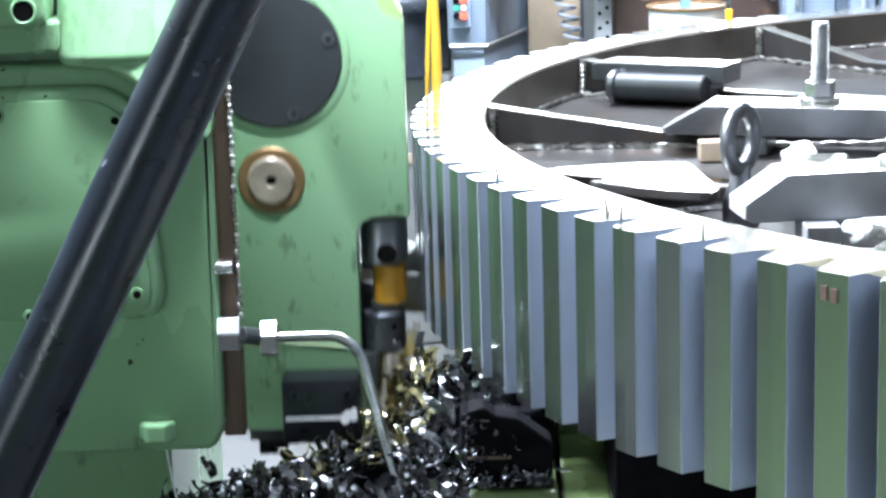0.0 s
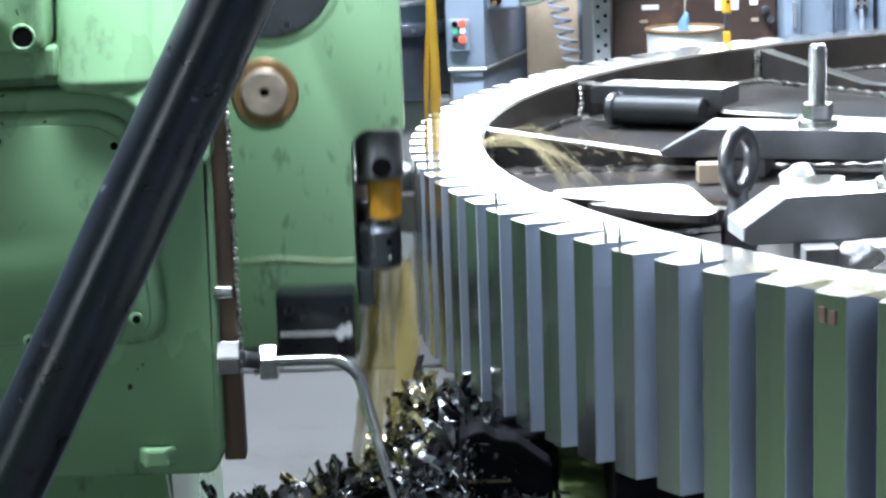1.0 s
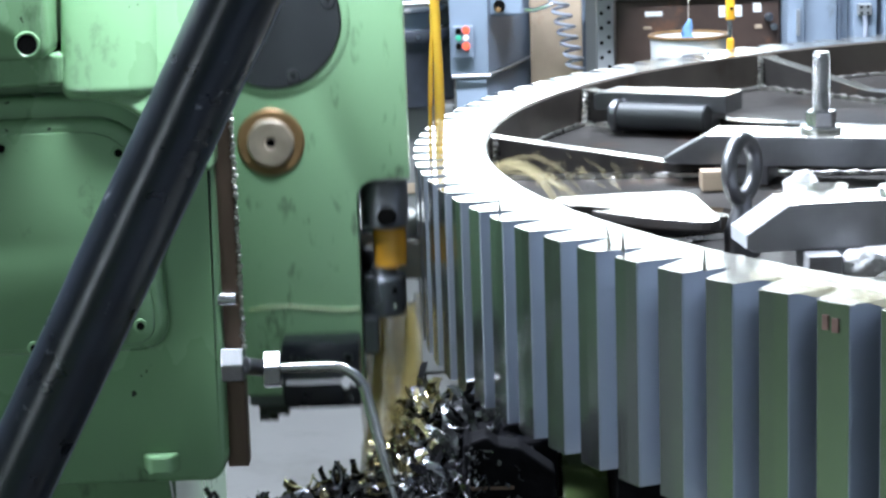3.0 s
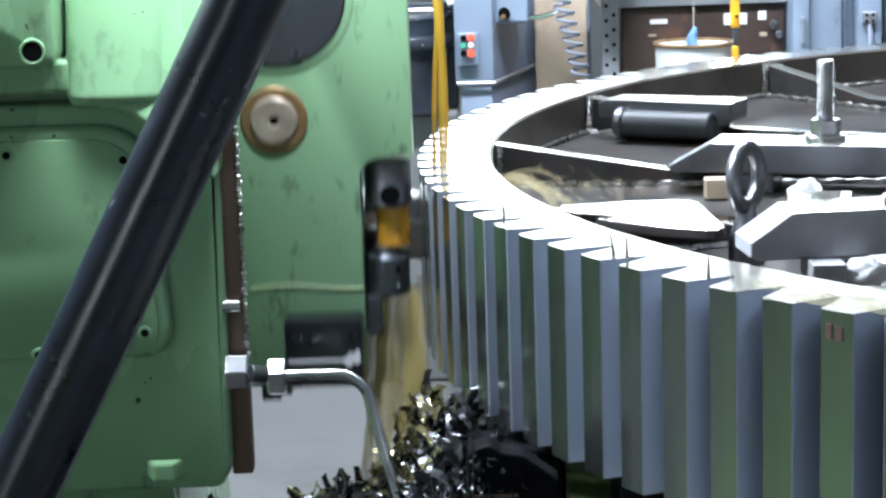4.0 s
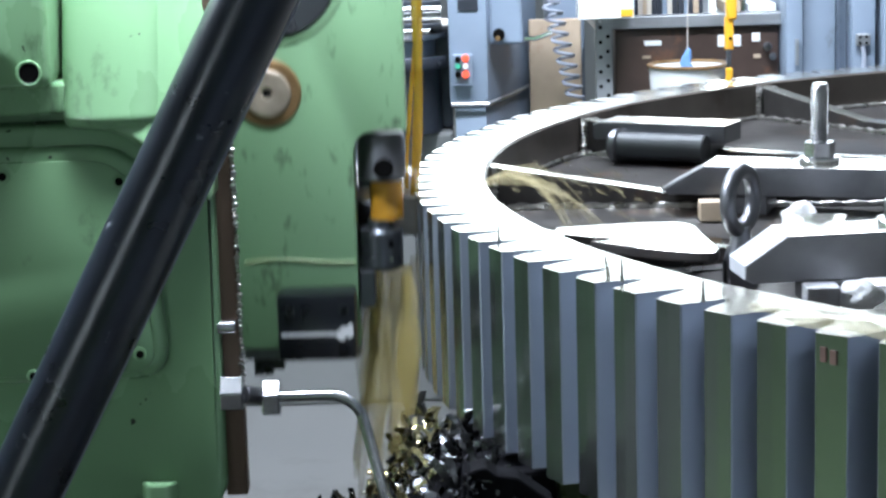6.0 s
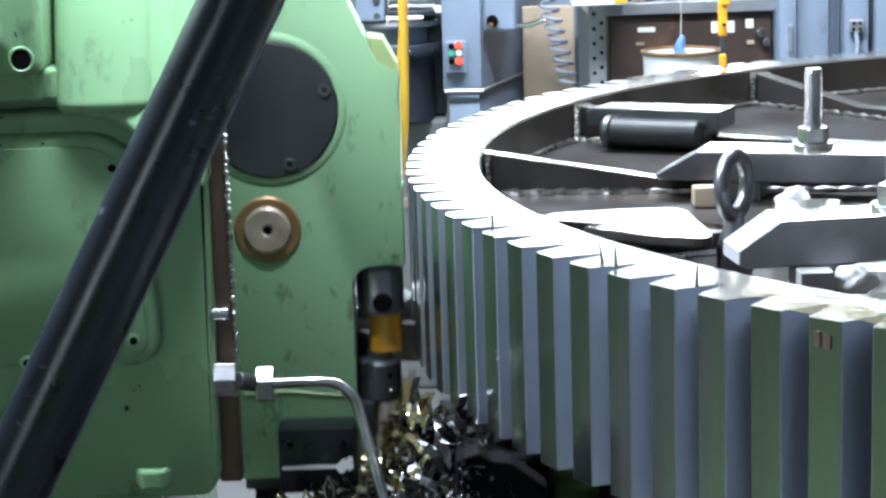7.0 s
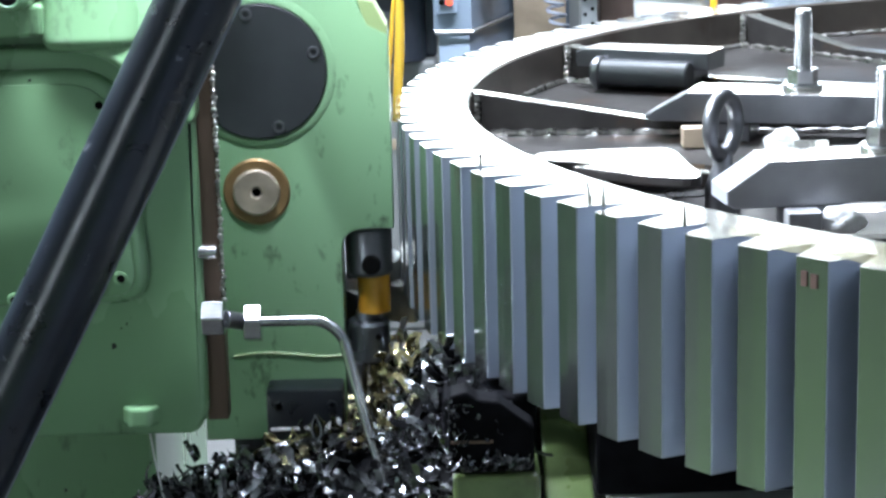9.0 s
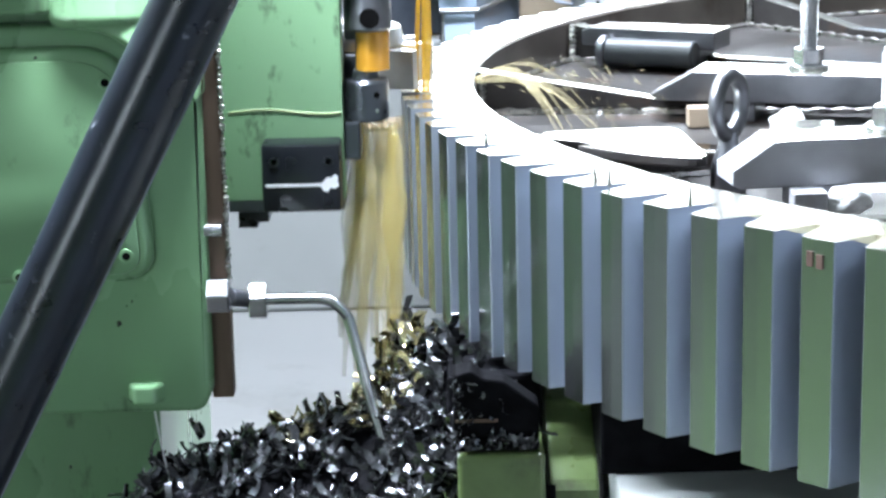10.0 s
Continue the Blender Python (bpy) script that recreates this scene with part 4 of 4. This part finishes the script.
for x in (0.402, 0.908):
    post = part("post", box(x, x + 0.046, Y, Y + 0.03, 0.0, 1.5, 0.002), RACK, rack)
    for k in range(24):
        for dx in (0.013, 0.033):
            part("slot", rod((x + dx, Y + 0.001, 0.55 + 0.040 * k + (0.015 if dx > 0.02 else 0)), (x + dx, Y - 0.0006, 0.55 + 0.040 * k + (0.015 if dx > 0.02 else 0)), 0.0055, 8, 0.0002), HOLE, post)
part("shelf", box(0.402, 0.954, Y + 0.006, Y + 0.5, 1.103, 1.137, 0.003), RACK, rack)
part("shelf", box(0.402, 0.954, Y + 0.006, Y + 0.5, 0.78, 0.81, 0.003), RACK, rack)
rnd = random.Random(5)
x = 0.50
while x < 0.70:
    w = rnd.uniform(0.008, 0.016)
    h = rnd.uniform(0.16, 0.22)
    tagged(part("binder", box(x, x + w - 0.001, Y + 0.03, Y + 0.25, 1.138, 1.138 + h, 0.001), rnd.choice((PAPER, DARKGREY, RACK, CARDBOARD, GREYBLUE))), "thin upright folder on the rack shelf", "folder", "folders on the rack")
    x += w
for x0, x1, h, mat in ((0.712, 0.728, 0.05, WHITE_PLASTIC), (0.755, 0.80, 0.03, CARDBOARD), (0.805, 0.813, 0.12, CHROME), (0.82, 0.895, 0.022, WHITE_PLASTIC)):
    tagged(part("small_box", box(x0, x1, Y + 0.03, Y + 0.2, 1.138, 1.138 + h, 0.003), mat), "small pale box on the rack shelf", "box", "boxes on the rack")
wb = tagged(empty("white_carton"), "white carton with a yellow label at the rack", "carton")
part("carton", box(0.350, 0.497, Y - 0.10, Y - 0.003, 1.140, 1.40, 0.003), WHITE_PLASTIC, wb)
part("label", box(0.462, 0.495, Y - 0.1015, Y - 0.1, 1.146, 1.165), ORANGE, wb)
part("bracket", box(0.41, 0.44, Y - 0.09, Y, 1.125, 1.1395, 0.001), RACK, wb)
crate = tagged(empty("dark_crate"), "dark brown stained crate with pale labels", "crate")
part("body", box(0.456, 0.902, Y + 0.02, Y + 0.45, 0.811, 1.100, 0.006), BROWN_BOX, crate)
for x0, x1, z0, z1, mat in ((0.535, 0.582, 1.055, 1.068, WHITE_PLASTIC), (0.735, 0.798, 1.047, 1.078, WHITE_PLASTIC), (0.828, 0.850, 1.058, 1.082, WHITE_PLASTIC), (0.832, 0.852, 1.013, 1.024, CARDBOARD), (0.53, 0.552, 1.02, 1.028, CARDBOARD)):
    part("label", box(x0, x1, Y + 0.017, Y + 0.0205, z0, z1, 0.001), mat, crate, "pale blank label")
part("latch", rod((0.868, Y + 0.02, 1.045), (0.868, Y, 1.045), 0.012, 12), CHROME, crate, smooth=True)
part("latch", rod((0.882, Y + 0.02, 1.018), (0.882, Y, 1.018), 0.010, 12), CHROME, crate, smooth=True)

bucket = tagged(empty("bucket"), "white plastic bucket with an orange rim", "bucket")
bx, by = 0.619, 5.15
part("pail", moved(lathe([(0, 0.70), (0.088, 0.70), (0.100, 1.027), (0.096, 1.027), (0.085, 0.86), (0, 0.86)], 40), pose(bx, by, 0)), WHITE_PLASTIC, bucket, smooth=True)
part("rim", pipe([(bx + 0.101 * math.cos(2 * math.pi * i / 48), by + 0.101 * math.sin(2 * math.pi * i / 48), 1.030) for i in range(48)], 0.005, 8, True), BRASS, bucket, "orange rim", smooth=True)
tagged(part("stool", join(box(bx - 0.14, bx + 0.14, by - 0.14, by + 0.14, 0.67, 0.70, 0.004), box(bx - 0.13, bx + 0.13, by - 0.13, by + 0.13, 0.0, 0.67, 0.004)), DARKGREY), "dark steel stand under the bucket", "stand")
rag = tagged(empty("blue_rag"), "blue rag hanging from a string over the bucket", "rag")
bm = lathe([(0, 1.070), (0.005, 1.066), (0.013, 1.045), (0.014, 1.03), (0.019, 1.01), (0.013, 0.995), (0, 0.99)], 12)
for v in bm.verts:
    v.co.x += 0.006 * math.sin(v.co.z * 120 + v.co.y * 90)
part("cloth", moved(bm, pose(0.622, 5.19, 0)), BLUE_RAG, rag, smooth=True)
part("string", rod((0.622, 5.19, 1.05), (0.632, 5.19, 1.55), 0.0015, 6), PAPER, rag)
hook = tagged(empty("hoist_hook"), "orange hoist hook block hanging on a chain", "hoist")
part("block", box(0.700, 0.722, 5.04, 5.06, 1.075, 1.16, 0.004), ORANGE, hook)
part("upper_block", box(0.704, 0.730, 5.035, 5.065, 1.15, 1.28, 0.006), ORANGE, hook)
part("pin", rod((0.713, 5.04, 1.105), (0.713, 5.03, 1.105), 0.004, 10), HOLE, hook)
part("shank", rod((0.710, 5.05, 1.025), (0.710, 5.05, 1.08), 0.006, 10), CHROME, hook, smooth=True)
part("lower_block", box(0.702, 0.720, 5.04, 5.06, 0.970, 1.030, 0.004), ORANGE, hook)
part("chain", rod((0.713, 5.05, 1.27), (0.713, 5.05, 6.6), 0.006, 8), CHROME, hook)

big = tagged(empty("grey_machine"), "large grey blue machine with upright ribs", "machine")
Y = 5.35
part("body", box(0.905, 1.75, Y + 0.10, Y + 0.9, 0.0, 1.36, 0.01), GREYBLUE, big)
for x0, x1, d in ((0.905, 0.952, 0.0), (0.955, 1.045, 0.03), (1.050, 1.062, 0.06), (1.085, 1.150, 0.02), (1.165, 1.25, 0.0), (1.27, 1.40, 0.03), (1.42, 1.60, 0.0)):
    part("rib", box(x0, x1, Y + d, Y + 0.11, 0.0, 1.36, 0.008), GREYBLUE, big, smooth=True)
sk = part("socket", box(1.095, 1.133, Y + 0.004, Y + 0.022, 1.045, 1.078, 0.004), RACK, big, "grey plug socket")
for dx in (0.010, 0.027):
    for z in (1.053, 1.069):
        part("socket_hole", rod((1.095 + dx, Y + 0.005, z), (1.095 + dx, Y + 0.003, z), 0.004, 8, 0.0002), HOLE, sk)
part("cable", pipe([(1.113, Y + 0.010, 1.045), (1.116, Y + 0.005, 1.02), (1.112, Y + 0.01, 0.9)], 0.006, 8), CABLE, big, smooth=True)
part("handle", box(0.93, 0.938, Y - 0.012, Y + 0.002, 1.0, 1.07, 0.002), RACK, big)


# ---------------------------------------------------------------- moving oil
STREAM = tagged(empty("oil_stream", pose(-0.020, 3.02, 1.75)), "thin amber stream of cutting oil", "oil")
pts = [(0.003 * math.sin(i * 0.7), 0, -0.69 * i / 14) for i in range(15)]
part("jet", pipe(pts, [0.0085 - 0.0001 * i + 0.0010 * math.sin(i * 1.7) for i in range(15)], 14), OIL, STREAM, smooth=True)
pts = [(0.010 * math.sin(i * 0.33) - 0.004, 0.004, -0.68 * i / 14) for i in range(15)]
part("strand", pipe(pts, [0.0032 + 0.0008 * math.sin(i * 2.3) for i in range(15)], 8), OIL, STREAM, smooth=True)

CURTAIN = tagged(empty("oil_curtain"), "thin curtain of yellow cutting oil dripping below the cutter", "oil")
rnd = random.Random(21)
for k in range(20):
    u = rnd.random()
    x0, y0 = -0.128 + 0.066 * u, 2.88 + 0.10 * rnd.random()
    drift = -0.075 * (1 - u) * rnd.random() - 0.004
    top, length = 1.06 + rnd.uniform(-0.03, 0.0), rnd.uniform(0.28, 0.48)
    wide = rnd.choice((0.003, 0.007, 0.012, 0.017))
    pts = [(x0 + drift * (i / 11) ** 1.6 + 0.0022 * math.sin(i * 1.3 + k) + 0.001 * math.sin(i * 2.9 + 2 * k), 0, top - length * i / 11) for i in range(12)]
    bm = pipe(pts, [max(0.0006, wide * (1 - 0.75 * abs(i - 4) / 7) * rnd.uniform(0.6, 1.1)) for i in range(12)], 8)
    part("thread", moved(bm, Matrix.Translation((0, y0, 0)) @ Matrix.Diagonal((1, 0.25, 1, 1))), OIL_FILM, CURTAIN, smooth=True)

SPLASH = tagged(empty("oil_splash", pose(0.0, 3.0, 1.075)), "spray of yellow oil thrown across the rim", "oil")
for k in range(12):
    a = rnd.uniform(-30, 22)
    reach, rise = rnd.uniform(0.15, 0.27), rnd.uniform(0.010, 0.034)
    pts = []
    for i in range(13):
        u = 0.08 + 0.92 * i / 12
        pts.append((reach * u * math.cos(radians(a)), reach * u * math.sin(radians(a)), 0.008 + 4 * rise * u * (1 - u) - 0.082 * max(0, u - 0.3) ** 2 / 0.49))
    part("spray", pipe(pts, [0.0007 + rnd.uniform(0.0006, 0.0030) * math.sin(math.pi * i / 12) for i in range(13)], 7), OIL_SPRAY, SPLASH, smooth=True)
bm = bmesh.new()
for k in range(90):
    a, u = rnd.uniform(-42, 34), rnd.uniform(0.06, 0.30)
    x, y = u * math.cos(radians(a)), u * math.sin(radians(a))
    r, L = rnd.uniform(0.0006, 0.0014), rnd.uniform(0.002, 0.014)
    z = 0.012 + rnd.uniform(0, 0.03) - 0.085 * max(0, u / 0.27 - 0.3) ** 2 / 0.49 * rnd.random()
    bm = join(bm, lathe([(0, -L), (r, -L * 0.2), (r, L * 0.5), (0, L)], 6, pose(x, y, z, 0, rnd.uniform(95, 150), a + rnd.uniform(-20, 20))))
tagged(part("mist", bm, OIL_SPRAY, SPLASH, smooth=True), kind="stuff")
PUDDLE = tagged(empty("oil_puddle"), "yellow film of oil on the rim under the stream", "oil")
for k, (x, y, r) in enumerate(((0.00, 3.02, 0.030), (0.02, 2.96, 0.020), (-0.01, 3.10, 0.022))):
    bm = lathe([(r, 0.0), (r * 0.9, 0.0012), (0, 0.0016)], 20)
    for v in bm.verts:
        q = 1 + 0.3 * noise.noise((v.co.x * 60, v.co.y * 60, k))
        v.co.x *= q
        v.co.y *= 1.3 * q
    part("film", moved(bm, pose(x, y, TOP)), OIL_FILM, PUDDLE, smooth=True)

RIM_OIL = oil_material("khaki_oil_film", (0.42, 0.38, 0.20), 0.12, 0.30)
smear = tagged(empty("oil_smear"), "khaki film of oil drying on the rim", "oil")
for k, (a, r) in enumerate(((222.5, 0.042), (226.0, 0.050), (229.5, 0.046), (219.5, 0.026))):
    bm = lathe([(r, 0.0), (r * 0.93, 0.0007), (0, 0.0009)], 32)
    for v in bm.verts:
        q = 1 + 0.35 * noise.noise((v.co.x * 40, v.co.y * 40, k + 4.0))
        v.co.x *= 0.95 * q
        v.co.y *= 1.5 * q
    part("film", moved(bm, pose(GX + 1.545 * math.cos(radians(a)), GY + 1.545 * math.sin(radians(a)), TOP + 0.0006 + 0.0004 * k, 0, 0, a)), RIM_OIL, smear, smooth=True)
# plate added where the web gleams, raised so that it looks white
tagged(part("raised_gleam_plate", moved(box(-0.042, 0.042, -0.105, 0.085, 0.0, 0.044, 0.003), pose(0.515, 2.80, WEB + 0.0005, 0, 0, -14)), STEEL), "bright steel plate standing in for a gleam on the gear web", "plate")
POOL = oil_material("pooled_dark_oil", (0.03, 0.022, 0.015), 0.03, 1.0)
# the last two are bright metal: the oil's gleam put into the material
for k, (x, y, rx, ry, a) in enumerate(((0.350, 2.87, 0.085, 0.075, 10), (0.300, 2.86, 0.05, 0.04, 0), (0.560, 2.635, 0.055, 0.062, 0), (0.394, 2.735, 0.011, 0.042, 0))):
    bm = lathe([(1.0, 0.0), (0.97, 0.0012), (0, 0.0014)], 36)
    for v in bm.verts:
        q = 1 + 0.28 * noise.noise((v.co.x * 1.6 + k * 5, v.co.y * 1.6, 0.5))
        v.co.x *= rx * q
        v.co.y *= ry * q
    pool = tagged(empty("oil_pool", pose(x, y, WEB + 0.0004, 0, 0, a)), "glossy dark pool of oil on the gear web" if k < 2 else "bright metal patch standing in for the gleam of oil on the web", "oil", "oil pools on the web")
    part("film", bm, POOL if k < 2 else WET, pool, smooth=True)

PERIOD, FIRST_TOP, STROKE, DOWN = 1.885, 0.605, 0.355, 0.557


def lift(t):
    """How far the slide hangs below its top, in metres: a slower way down, a quicker way up."""
    ph = ((t - FIRST_TOP) / PERIOD) % 1.0
    u = ph / DOWN
    u = u + 0.04 * math.sin(math.pi * u) if ph < DOWN else 1 + (ph - DOWN) / (1 - DOWN)
    return -STROKE * (0.5 - 0.5 * math.cos(math.pi * u))


def motions():
    walk(SLIDE, [(i * 0.1, pose(0, 0, lift(i * 0.1))) for i in range(101)])
    walk(CURTAIN, [(i * 0.1, pose(0, 0, 0.9 * lift(i * 0.1))) for i in range(101)])
    # the spray leaps over the rim as the cutter comes up, then sinks into the web
    rows = []
    for i in range(51):
        h = min(1.0, -lift(i * 0.2 - 0.05) / STROKE)
        rows.append((i * 0.2, pose(0.02 + 0.02 * (1 - h), 3.00, 1.077 - 0.13 * max(0.0, h - 0.25) / 0.75, 0, 10 * h, -8 + 10 * math.sin(i * 1.7))))
    walk(SPLASH, rows)
    # lean and sideways drift of the falling stream
    swing = [(0.0, 0, 0), (2.5, 0.1, 0), (4.6, 0.0, -0.002), (5.0, -0.8, -0.004), (5.5, -2.2, 0.004), (6.2, -2.6, -0.010), (6.8, -2.7, -0.014), (7.5, -2.6, -0.018), (7.9, -2.0, -0.012),
             (8.15, -0.2, 0.0), (8.6, -2.2, -0.008), (9.2, -2.2, -0.010), (9.7, -0.3, 0.0), (10.0, 0.0, 0.0)]
    walk(STREAM, [(t, pose(-0.020 + dx, 3.02, 1.75, 0, -a, 0)) for t, a, dx in swing])


motions()
